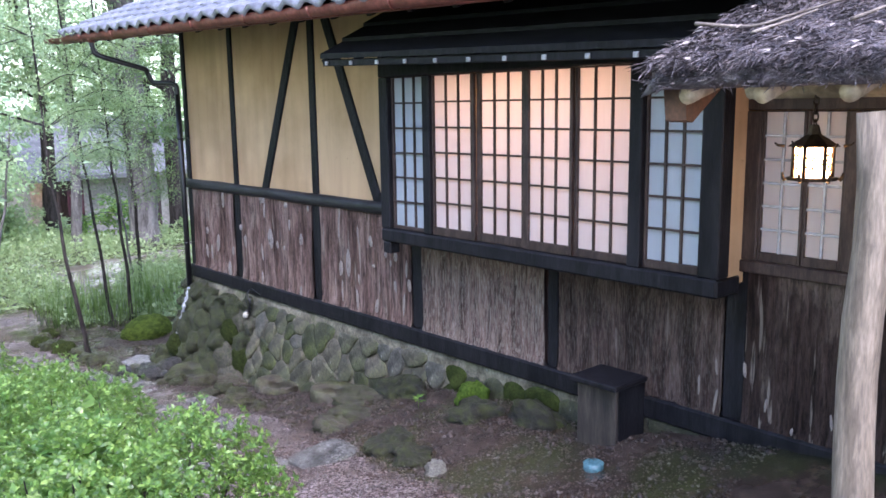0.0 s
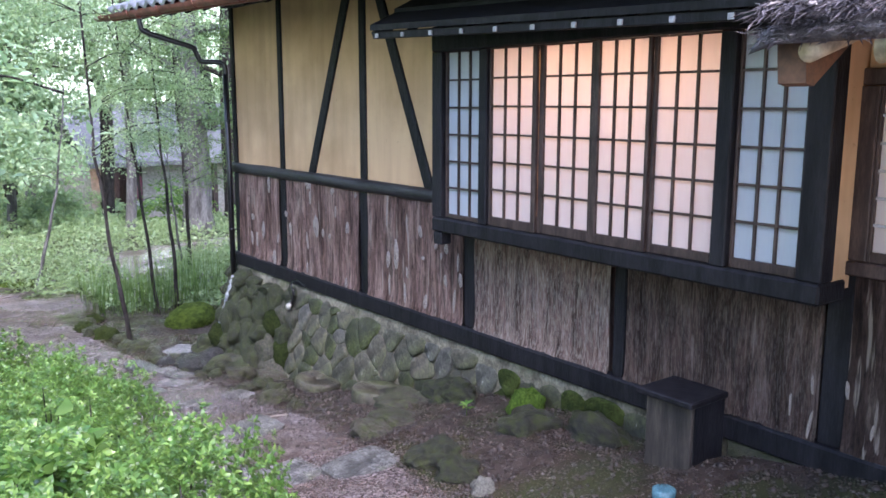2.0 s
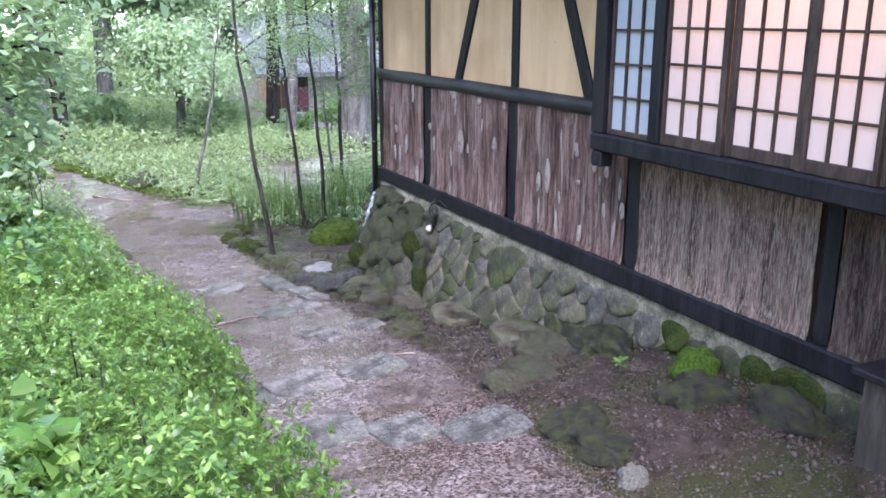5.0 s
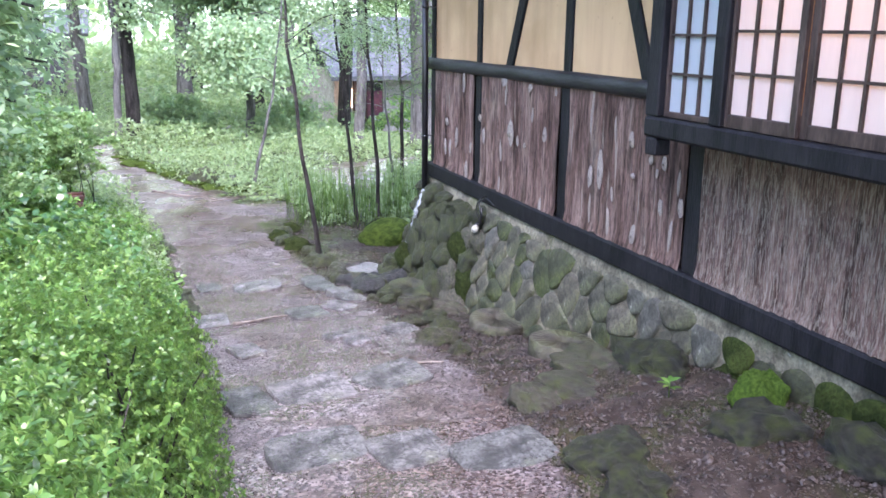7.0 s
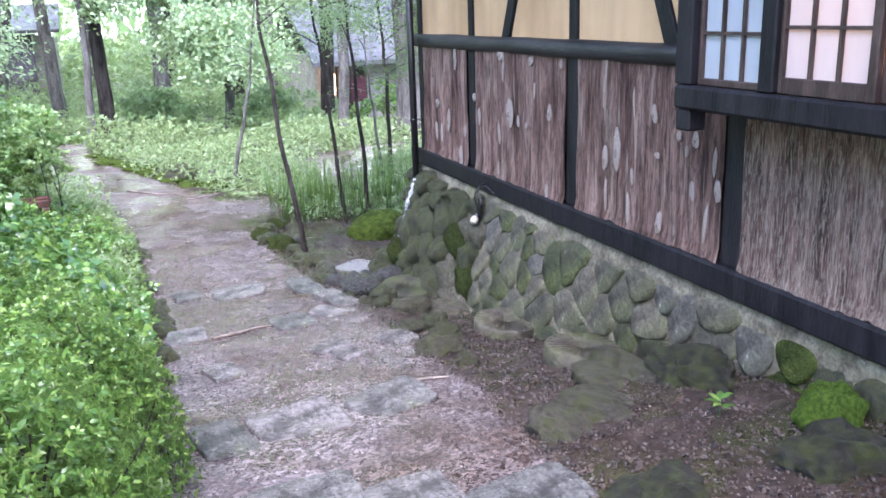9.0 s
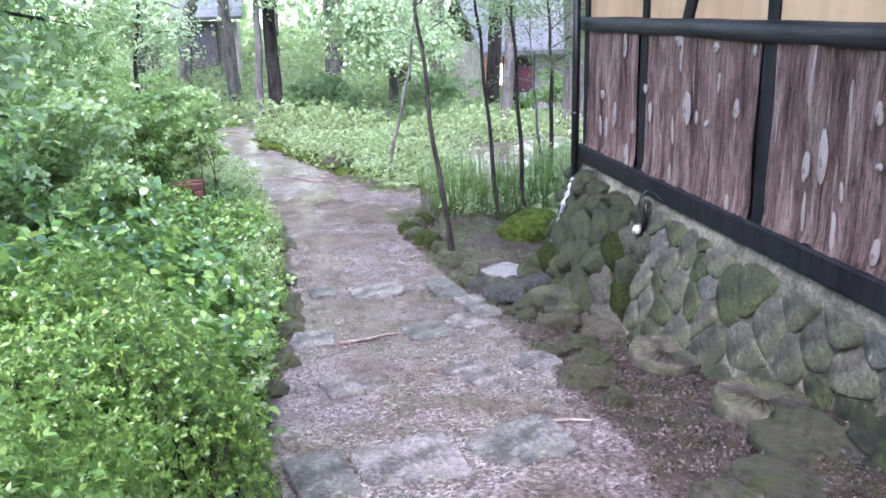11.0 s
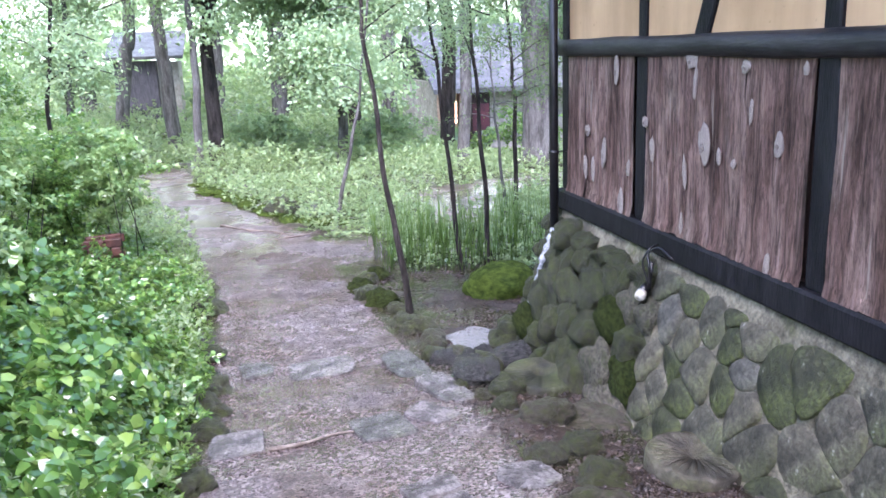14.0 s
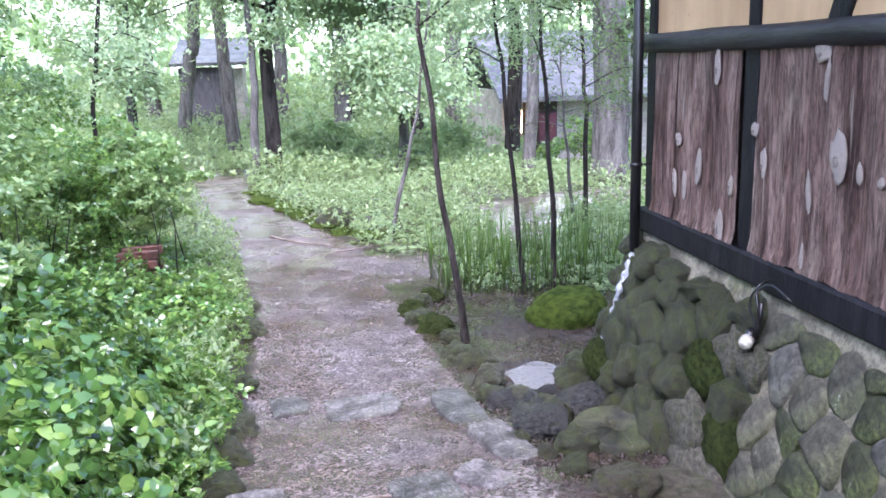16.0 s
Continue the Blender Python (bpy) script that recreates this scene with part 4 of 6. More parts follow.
def thatch():
    """A thick shaggy slab: the layered mass and thousands of bark strips on it."""
    vs, fs = [], []
    nx, ny = 22, 50
    for i in range(ny + 1):
        y = T0 + (T1 - T0) * i / ny
        for j in range(nx + 1):
            u = j / nx
            x = PX + 1.35 * u + 0.02 * noise.noise((y * 5, u * 6, 1))
            end = math.exp(-((y - T0) / 0.10) ** 2)
            z = PZ + 0.02 + 0.52 * u - 0.10 * u * u + 0.03 * noise.noise((x * 7, y * 7, 3)) - 0.05 * end
            if j == 0:
                z -= 0.045
            vs.append((x, y, z))
    for i in range(ny):
        for j in range(nx):
            a = i * (nx + 1) + j
            fs.append((a, a + nx + 1, a + nx + 2, a + 1))
    n0 = len(vs)
    for i in range(ny + 1):
        y = T0 + (T1 - T0) * i / ny
        vs += [(PX + 0.03, y, PZ - 0.055), (PX + 1.40, y, PZ + 0.36)]
    for i in range(ny):
        a = n0 + 2 * i
        fs.append((a, a + 1, a + 3, a + 2))
        fs.append((i * (nx + 1), a, a + 2, (i + 1) * (nx + 1)))
    fs.append((n0, *[j for j in range(nx + 1)], n0 + 1))
    put("thatch", mesh_of("thatch", vs, fs, THATCH, True), porch)
    rg = np.random.default_rng(4)
    n = 16000
    u, y = rg.random(n) ** 1.2, T0 - 0.02 + (T1 - T0) * rg.random(n) ** 1.3
    c = np.stack([PX + 1.3 * u, y, PZ + 0.025 + 0.52 * u - 0.1 * u * u + rg.uniform(-0.01, 0.018, n)], 1)
    a = rg.normal(size=n) * 0.9 + math.pi
    d = np.stack([np.cos(a), np.sin(a), 0.40 * np.cos(a) + 0.10 * rg.normal(size=n)], 1)
    nn = np.stack([-0.4 + 0.3 * rg.normal(size=n), 0.3 * rg.normal(size=n), np.ones(n)], 1)
    put("bark_strip", leaves_mesh("bark_strip", c, d, nn, rg.uniform(0.03, 0.10, n), rg.uniform(0.003, 0.009, n), THATCH, 0.1), porch)
    n = 90
    u, y = rg.random(n) ** 1.4, T0 - 0.03 + (T1 - T0) * rg.random(n) ** 1.4
    c = np.stack([PX + 1.2 * u, y, PZ + 0.045 + 0.52 * u - 0.1 * u * u], 1)
    a = rg.uniform(0, 6.28, n)
    d = np.stack([np.cos(a), np.sin(a), 0.42 * np.cos(a)], 1)
    put("pale_chip", leaves_mesh("pale_chip", c, d, np.stack([-0.4 + 0 * a, 0.15 * rg.normal(size=n), np.ones(n)], 1), rg.uniform(0.03, 0.07, n), rg.uniform(0.012, 0.03, n), KNOT, 0.05), porch, None, "pale chips of bark")
    n = 3000
    y = T0 + (T1 - T0) * rg.random(n)
    c = np.stack([PX + rg.uniform(0.0, 0.05, n), y, PZ - 0.015 + rg.uniform(-0.035, 0.03, n)], 1)
    d = np.stack([-0.9 + 0.4 * rg.normal(size=n), 0.8 * rg.normal(size=n), -0.3 + 0.25 * rg.normal(size=n)], 1)
    put("bark_fringe", leaves_mesh("bark_fringe", c, d, rg.normal(size=(n, 3)), rg.uniform(0.02, 0.05, n), rg.uniform(0.003, 0.008, n), THATCH), porch)


thatch()
for k in range(9):
    y = 2.05 - k * 0.27
    put("rafter", tube_mesh("rafter", [(PX + 0.05, y, PZ - 0.078), (PX + 1.42, y, PZ + 0.31)], [0.030, 0.030], PALE_LOG, 12), porch, None, "peeled round rafter")
put("purlin", tube_mesh("purlin", [(3.72, 2.13, 1.56), (3.72, -1.2, 1.56)], [0.05, 0.05], PALE_LOG, 14), porch, None, "peeled log purlin")
prof = [(3.17, 1.548), (3.185, 1.44), (3.225, 1.432), (3.40, 1.548)]
vs = [(x, y, z) for y in (2.07, 2.155) for x, z in prof]
put("nose_beam", mesh_of("nose_beam", vs, [(3, 2, 1, 0), (4, 5, 6, 7), (0, 1, 5, 4), (1, 2, 6, 5), (2, 3, 7, 6), (3, 0, 4, 7)], CUT_WOOD), porch, None, "orange-brown shaped beam nose")
LOG_GREY = simple("weathered_log", (0.12, 0.095, 0.07), (0.26, 0.21, 0.16), 5, 0.75, (4, 4, 0.6), 0.5, 0.006)
porch_post = thing("porch_post", "pale peeled log post carrying the porch roof", "post")
pp = [(3.14 + 0.01 * math.sin(k * 1.7), 1.42 + 0.012 * math.cos(k * 1.3), ground_z(3.14, 1.42) - 0.1 + k * 0.2) for k in range(10)]
put("shaft", tube_mesh("shaft", pp, [0.062 - 0.001 * k for k in range(10)], LOG_GREY, 16, 0.05, 3), porch_post)
TWIG = simple("bare_dead_twig", (0.10, 0.08, 0.065), (0.26, 0.22, 0.19), 12, 0.8)
for k, pts in enumerate((((3.36, 2.16, 1.78), (3.42, 1.98, 1.76), (3.46, 1.85, 1.79), (3.6, 1.6, 1.87)), ((3.34, 1.93, 1.73), (3.42, 1.85, 1.765), (3.46, 1.76, 1.80)), ((3.38, 1.62, 1.75), (3.45, 1.50, 1.80), (3.5, 1.4, 1.83)))):
    tw = thing("twig", "bare fallen twig lying on the thatch", "twig", group="fallen twigs")
    q = spline(pts, 12)
    put("stem", tube_mesh("stem", q, [0.007 - 0.0003 * i for i in range(len(q))], TWIG, 6, 0.2, k), tw)

# hanging lantern
LX, LY, LZ = 3.70, 1.86, 1.25
lantern = thing("hanging_lantern", "lit pierced bronze hanging lantern on a chain", "lantern")
BRONZE = simple("dark_bronze", (0.03, 0.02, 0.012), (0.09, 0.06, 0.035), 12, 0.45, (1, 1, 1), 0.2, 0.003, metal=0.8)
GLOW = glow_material("lit_lantern_glass", (1.0, 0.56, 0.22), 6)
for k in range(7):
    c = Vector((LX, LY, LZ + 0.165 + k * 0.028))
    ring = [c + Matrix.Rotation(math.pi / 2 * (k % 2), 3, "Z") @ Vector((0.010 * math.cos(a), 0, 0.019 * math.sin(a))) for a in np.linspace(0, 2 * math.pi, 11)]
    put("chain_link", tube_mesh("chain_link", ring, [0.0032] * 11, BRONZE, 6), lantern)


def hexa(r0, z0, r1, z1, name, mat, label=""):
    vs = [(LX + r * math.cos(math.pi / 3 * k), LY + r * math.sin(math.pi / 3 * k), z) for r, z in ((r0, z0), (r1, z1)) for k in range(6)]
    fs = [(k, (k + 1) % 6, 6 + (k + 1) % 6, 6 + k) for k in range(6)] + [tuple(range(5, -1, -1)), tuple(range(6, 12))]
    put(name, mesh_of(name, vs, fs, mat), lantern, None, label)


hexa(0.092, LZ + 0.085, 0.024, LZ + 0.13, "lantern_roof", BRONZE)
hexa(0.024, LZ + 0.13, 0.014, LZ + 0.165, "finial", BRONZE)
hexa(0.062, LZ - 0.025, 0.066, LZ + 0.082, "glass", GLOW, "glowing amber glass")
hexa(0.086, LZ - 0.04, 0.09, LZ - 0.027, "lantern_base", BRONZE)
for k in range(6):
    a = math.pi / 3 * k
    x, y = LX + 0.068 * math.cos(a), LY + 0.068 * math.sin(a)
    put("corner_bar", tube_mesh("corner_bar", [(x, y, LZ - 0.027), (x, y, LZ + 0.085)], [0.007] * 2, BRONZE, 6), lantern)
    mx, my = LX + 0.060 * math.cos(a + math.pi / 6), LY + 0.060 * math.sin(a + math.pi / 6)
    t = Vector((-math.sin(a + math.pi / 6), math.cos(a + math.pi / 6), 0))
    for q in range(5):
        cc = Vector((mx, my, LZ + 0.03)) + t * 0.018 * math.cos(q * 1.257) + Vector((0, 0, 0.026 * math.sin(q * 1.257)))
        ring = [cc + t * 0.011 * math.cos(b) + Vector((0, 0, 0.011 * math.sin(b))) for b in np.linspace(0, 6.283, 9)]
        put("fretwork", tube_mesh("fretwork", ring, [0.0028] * 9, BRONZE, 4), lantern)
    ring = [(LX + 0.092 * math.cos(a), LY + 0.092 * math.sin(a), LZ - 0.04), (LX + 0.102 * math.cos(a), LY + 0.102 * math.sin(a), LZ - 0.028), (LX + 0.105 * math.cos(a), LY + 0.105 * math.sin(a), LZ - 0.01)]
    put("scroll_foot", tube_mesh("scroll_foot", ring, [0.008, 0.007, 0.004], BRONZE, 6), lantern)
    ring = [(LX + r * math.cos(a), LY + r * math.sin(a), LZ + z) for r, z in ((0.10, 0.087), (0.125, 0.09), (0.135, 0.10))]
    put("roof_horn", tube_mesh("roof_horn", ring, [0.006, 0.005, 0.003], BRONZE, 6), lantern)
glow = new("lantern_bulb", bpy.data.lights.new("lantern_bulb", "POINT"))
glow.data.energy, glow.data.color, glow.data.shadow_soft_size = 1.2, (1.0, 0.62, 0.28), 0.06
glow.location = (LX, LY, LZ - 0.12)

# ---- things along the wall ----
wbox = thing("wooden_box", "weathered wooden box with a dark flat lid against the wall", "box")
part("front_board", box_bm((4.22, 3.11, -0.50), (4.245, 3.38, -0.045), 0.004), GREY_WOOD, wbox)
part("side_board", box_bm((4.247, 3.11, -0.50), (4.49, 3.135, -0.045), 0.004), BLACK_WOOD, wbox)
part("side_board", box_bm((4.247, 3.355, -0.50), (4.49, 3.38, -0.045), 0.004), BLACK_WOOD, wbox)
part("back_board", box_bm((4.465, 3.137, -0.50), (4.49, 3.353, -0.045), 0.004), BLACK_WOOD, wbox)
part("lid", box_bm((4.18, 3.085, -0.043), (4.48, 3.415, -0.012), 0.006), BLACK_WOOD, wbox, "dark wet lid")

spot = thing("garden_spotlight", "small white-faced garden spotlight on a black bracket and cord", "spotlight")
SX, SY, SZ = 4.41, 7.61, -0.435
WHITE_GLASS = simple("frosted_lamp_glass", (0.42, 0.40, 0.33), (0.58, 0.56, 0.48), 20, 0.25)
put("housing", tube_mesh("housing", [(SX + 0.03, SY + 0.015, SZ + 0.03), (SX + 0.01, SY - 0.005, SZ + 0.018), (SX - 0.02, SY - 0.03, SZ)], [0.014, 0.022, 0.026], METAL_BLACK, 16), spot)
put("lens", tube_mesh("lens", [(SX - 0.02, SY - 0.03, SZ), (SX - 0.04, SY - 0.046, SZ - 0.010), (SX - 0.05, SY - 0.054, SZ - 0.015)], [0.027, 0.027, 0.020], WHITE_GLASS, 16), spot, None, "white frosted glass")
cord = spline([(SX + 0.01, SY - 0.06, SZ + 0.04), (SX - 0.01, SY - 0.08, SZ + 0.14), (SX, SY - 0.05, SZ + 0.20), (SX + 0.03, SY - 0.10, SZ + 0.235), (SX + 0.05, SY - 0.2, SZ + 0.20)], 22)
put("cord", tube_mesh("cord", cord, [0.006] * len(cord), METAL_BLACK, 6), spot)
put("stem", tube_mesh("stem", [(SX + 0.005, SY - 0.05, SZ + 0.02), (SX + 0.01, SY - 0.07, SZ + 0.16)], [0.012, 0.010], METAL_BLACK, 8), spot)
cord = spline([(SX, SY - 0.055, SZ + 0.05), (SX - 0.02, SY - 0.03, SZ + 0.15), (SX + 0.01, SY - 0.04, SZ + 0.22), (SX + 0.06, SY - 0.03, SZ + 0.235)], 18)
put("cord", tube_mesh("cord", cord, [0.005] * len(cord), METAL_BLACK, 6), spot)

BLUE = simple("blue_green_glaze", (0.05, 0.13, 0.16), (0.10, 0.22, 0.26), 14, 0.25)
bowl = thing("blue_cap", "small blue-green round drain cap in the moss", "cap")
bz = ground_z(3.97, 3.06)
put("cap", tube_mesh("cap", [(3.97, 3.06, bz - 0.02), (3.97, 3.06, bz + 0.035), (3.97, 3.06, bz + 0.04)], [0.055, 0.055, 0.045], BLUE, 18), bowl)


PALE_ROCK = stone_material("pale_lichened_stone", 0.1, (0.16, 0.155, 0.14), (0.36, 0.35, 0.32))


def rock(x, y, sx, sy, sz, mat, seed, up=0.35, label="", category="rock", name="rock", turn=0.0, group="", z=None, sub=4, rough=0.42):
    me = rock_mesh(name, mat, seed, sub, rough)
    z0 = ground_z(x, y) if z is None else z
    m = Matrix.Translation((x, y, z0 + sz * (2 * up - 1) * 0.8)) @ Matrix.Rotation(radians(turn), 4, "Z") @ Matrix.Diagonal((sx, sy, sz, 1))
    return tagged(put(name, me, None, m), label, category, group)


rock(3.58, 4.28, 0.17, 0.14, 0.10, DEEP_MOSS, 3, 0.5, "dark mossy rock half sunk beside the path", turn=20)
rock(3.53, 4.02, 0.15, 0.12, 0.08, DEEP_MOSS, 4, 0.5, "dark mossy rock half sunk beside the path", turn=70)
rock(3.44, 3.72, 0.06, 0.065, 0.06, PALE_ROCK, 8, 0.6, "small pale whitish stone by the path", "stone", "stone")
rock(4.39, 4.42, 0.11, 0.13, 0.14, BRIGHT_MOSS, 5, 0.55, "bright green moss cushion on a rock by the wall", "moss cushion", "moss_cushion")
rock(4.15, 4.15, 0.16, 0.19, 0.11, DEEP_MOSS, 6, 0.45, "flat mossy rock at the foot of the wall", turn=60)
rock(4.30, 5.05, 0.16, 0.22, 0.13, DEEP_MOSS, 12, 0.5, "mossy rock at the foot of the wall")
rock(4.33, 3.80, 0.14, 0.2, 0.14, DEEP_MOSS, 13, 0.5, "mossy rock at the foot of the wall")
rock(4.15, 5.35, 0.18, 0.24, 0.08, DARK_STONE, 14, 0.45, "flat dark stone in the drainage bed")
rock(3.85, 5.10, 0.17, 0.19, 0.06, DARK_STONE, 15, 0.45, "flat dark stone in the drainage bed")
rock(3.62, 5.0, 0.12, 0.18, 0.10, DARK_STONE, 16, 0.4, "flat dark stone in the drainage bed")


def millstone(x, y, r, seed, mat, tilt=4.0, cut=0.007, label="round grooved old millstone lying by the wall"):
    t = thing("millstone", label, "millstone", pose(x, y, ground_z(x, y) + 0.015, tilt, -tilt * 0.6, seed * 40), "old millstones")
    vs, fs = [], []
    n = 96
    prof = [(0.93, -0.06), (1.0, -0.045), (1.0, 0.045), (0.96, 0.058), (0.88, 0.062), (0.22, 0.060), (0.17, 0.03)]
    for i in range(n):
        a = 2 * math.pi * i / n
        for k, (q, z) in enumerate(prof):
            w = 1 + 0.02 * noise.noise((math.cos(a) * 2, math.sin(a) * 2, seed))
            gr = -cut if (i % 4 == 0 and k in (4, 5)) else 0
            vs.append((r * q * w * math.cos(a), r * q * w * math.sin(a), z + gr + 0.004 * noise.noise((a * 3, q * 4, seed))))
    K = len(prof)
    for i in range(n):
        for k in range(K - 1):
            a, b = i * K + k, ((i + 1) % n) * K + k
            fs.append((a, b, b + 1, a + 1))
    fs.append(tuple(i * K + K - 1 for i in range(n)))
    put("disc", mesh_of("disc", vs, fs, mat, True), t)
    return t


millstone(4.09, 8.20, 0.22, 1, MOSSY, 3, 0.002, "round moss-covered old millstone lying by the wall")
millstone(4.23, 6.77, 0.20, 2, DARK_STONE)
millstone(4.24, 5.88, 0.20, 3, DARK_STONE)
rock(4.16, 7.57, 0.20, 0.24, 0.07, DARK_STONE, 17, 0.45, "flat dark stone in the drainage bed")

# stones that edge the drainage bed, the pool and the planting
EDGE = [(3.66, 9.58, 0.11), (3.70, 9.28, 0.10), (3.66, 9.02, 0.09), (3.78, 8.92, 0.10), (3.84, 8.66, 0.12), (3.98, 8.78, 0.10), (3.86, 8.10, 0.11), (3.83, 8.42, 0.08), (3.60, 9.82, 0.10),
        (3.52, 10.30, 0.11), (3.44, 10.55, 0.10), (3.42, 10.82, 0.11), (3.50, 11.05, 0.10), (3.62, 11.15, 0.09), (3.60, 10.1, 0.08), (3.86, 7.55, 0.12), (3.75, 7.80, 0.07), (3.70, 7.05, 0.09), (3.82, 6.75, 0.10), (3.68, 6.45, 0.11), (3.90, 7.15, 0.09), (3.72, 6.2, 0.07), (3.62, 8.25, 0.05), (3.70, 8.05, 0.05)]
for k, (x, y, r) in enumerate(EDGE):
    rock(x, y, r * 1.15, r * 0.95, r * 0.75, DIM_MOSS if y > 10.0 and k % 2 else (MOSSY, DARK_STONE)[k % 2], 60 + k, 0.6, "rounded mossy edging stone beside the path", "stone", "edging_stone", turn=k * 37, group="edging stones")
for k, (x, y, sx, sz) in enumerate(((4.36, 9.02, 0.14, 0.22), (4.22, 9.16, 0.13, 0.13), (4.42, 8.75, 0.11, 0.20), (4.44, 9.14, 0.15, 0.38), (4.42, 8.52, 0.10, 0.14), (4.50, 9.0, 0.11, 0.52), (4.60, 9.2, 0.2, 0.3))):
    rock(x, y, sx, 0.15, sz, MOSSY, 90 + k, 0.62, "mossy boulder piled at the house corner", "boulder", "boulder", turn=k * 50, group="corner boulders")
rock(4.12, 8.76, 0.21, 0.13, 0.11, WET_ROCK, 34, 0.62, "wet flat slab bridging the drain", "slab", "stone_slab", turn=8, rough=0.16)
rock(4.52, 10.35, 0.31, 0.24, 0.22, MOSS, 33, 0.62, "rounded boulder covered in bright green moss", "boulder", "mossy_boulder", sub=4, rough=0.18)
rim = [(3.98 + (0.20 + 0.04 * math.sin(3 * a + 1)) * math.cos(a), 9.28 + (0.17 + 0.03 * math.sin(2 * a)) * math.sin(a)) for a in np.linspace(0, 2 * math.pi, 28)[:-1]]
rim = [(x, y, ground_z(x, y) + 0.008) for x, y in rim]
pool = tagged(put("water", mesh_of("water", rim, [tuple(range(27))], WATER)), "shallow rain puddle in the drain, milky with foam and painted sky glint", "water", kind="structure")

for k, (x, y, sx, sy, sz) in enumerate(((3.76, 8.38, 0.14, 0.17, 0.10), (3.80, 8.68, 0.12, 0.10, 0.10), (3.69, 8.88, 0.08, 0.10, 0.08), (3.97, 8.97, 0.08, 0.06, 0.06), (4.24, 8.78, 0.09, 0.08, 0.08), (3.93, 8.62, 0.07, 0.07, 0.05))):
    rock(x, y, sx, sy, sz, WET_ROCK, 150 + k, 0.6, "glistening wet grey rock beside the drain puddle", "rock", "rock", turn=k * 53, group="drain rocks")

# step stones set across the path
STEPS = [(2.40, 5.65, 0.12, 0.18, 12), (2.73, 5.69, 0.20, 0.18, 10), (3.16, 5.77, 0.20, 0.18, 18), (2.58, 4.88, 0.21, 0.15, 8), (2.93, 4.74, 0.16, 0.15, 8), (3.26, 4.51, 0.21, 0.16, 6), (2.53, 6.71, 0.09, 0.13, 15), (2.41, 7.70, 0.13, 0.12, 5),
         (3.10, 7.72, 0.15, 0.16, 12), (3.36, 7.80, 0.09, 0.13, 40), (3.15, 6.85, 0.12, 0.07, 12), (3.21, 6.67, 0.09, 0.08, 20), (2.51, 9.10, 0.11, 0.13, 10), (2.91, 8.95, 0.22, 0.15, 2), (3.42, 8.79, 0.12, 0.28, 10), (3.53, 8.22, 0.11, 0.27, 12), (3.55, 6.85, 0.10, 0.11, 20)]
for k, (x, y, sx, sy, turn) in enumerate(STEPS):
    rs = random.Random(500 + k)
    bm = bmesh.new()
    ring = []
    for i, (p, q) in enumerate(((1, -1), (1, 0), (1, 1), (0, 1), (-1, 1), (-1, 0), (-1, -1), (0, -1))):
        j = rs.uniform(0.80, 1.0) if i % 2 == 0 else rs.uniform(0.90, 1.04)
        ring.append((sx * (p * j + rs.uniform(-0.07, 0.07)), sy * (q * j + rs.uniform(-0.10, 0.10))))
    ring = [q for a, c in zip(ring, ring[1:] + ring[:1]) for q in ((a[0] * 0.86 + c[0] * 0.14, a[1] * 0.86 + c[1] * 0.14), (a[0] * 0.5 + c[0] * 0.5 + rs.uniform(-0.006, 0.006), a[1] * 0.5 + c[1] * 0.5 + rs.uniform(-0.006, 0.006)), (a[0] * 0.14 + c[0] * 0.86, a[1] * 0.14 + c[1] * 0.86))]
    n = len(ring)
    rows = [(1.0, -0.06, 0.0), (1.0, 0.022, 0.004), (0.965, 0.031, 0.006), (0.62, 0.034, 0.011), (0.3, 0.034, 0.011)]
    lay = [[bm.verts.new((p * f, q * f, z + h * noise.noise((p * f * 11 + k, q * f * 11, k)))) for p, q in ring] for f, z, h in rows]
    for lo, hi in zip(lay, lay[1:]):
        for i in range(n):
            j = (i + 1) % n
            bm.faces.new((lo[i], lo[j], hi[j], hi[i]))
    c = bm.verts.new((0, 0, 0.034))
    for i in range(n):
        bm.faces.new((lay[-1][i], lay[-1][(i + 1) % n], c))
    m = Matrix.Translation((x, y, ground_z(x, y) - 0.006)) @ Matrix.Rotation(radians(turn), 4, "Z") @ Matrix.Rotation(0.06 * math.sin(k * 2.9), 4, "X") @ Matrix.Rotation(0.05 * math.cos(k * 1.7), 4, "Y")
    tagged(part("step_stone", bm, PAVER, None, "", False, m), "wet flat grey step stone set in gravel", "step stone", "step stones")

# gravel and litter lying on the ground
rg = np.random.default_rng(7)
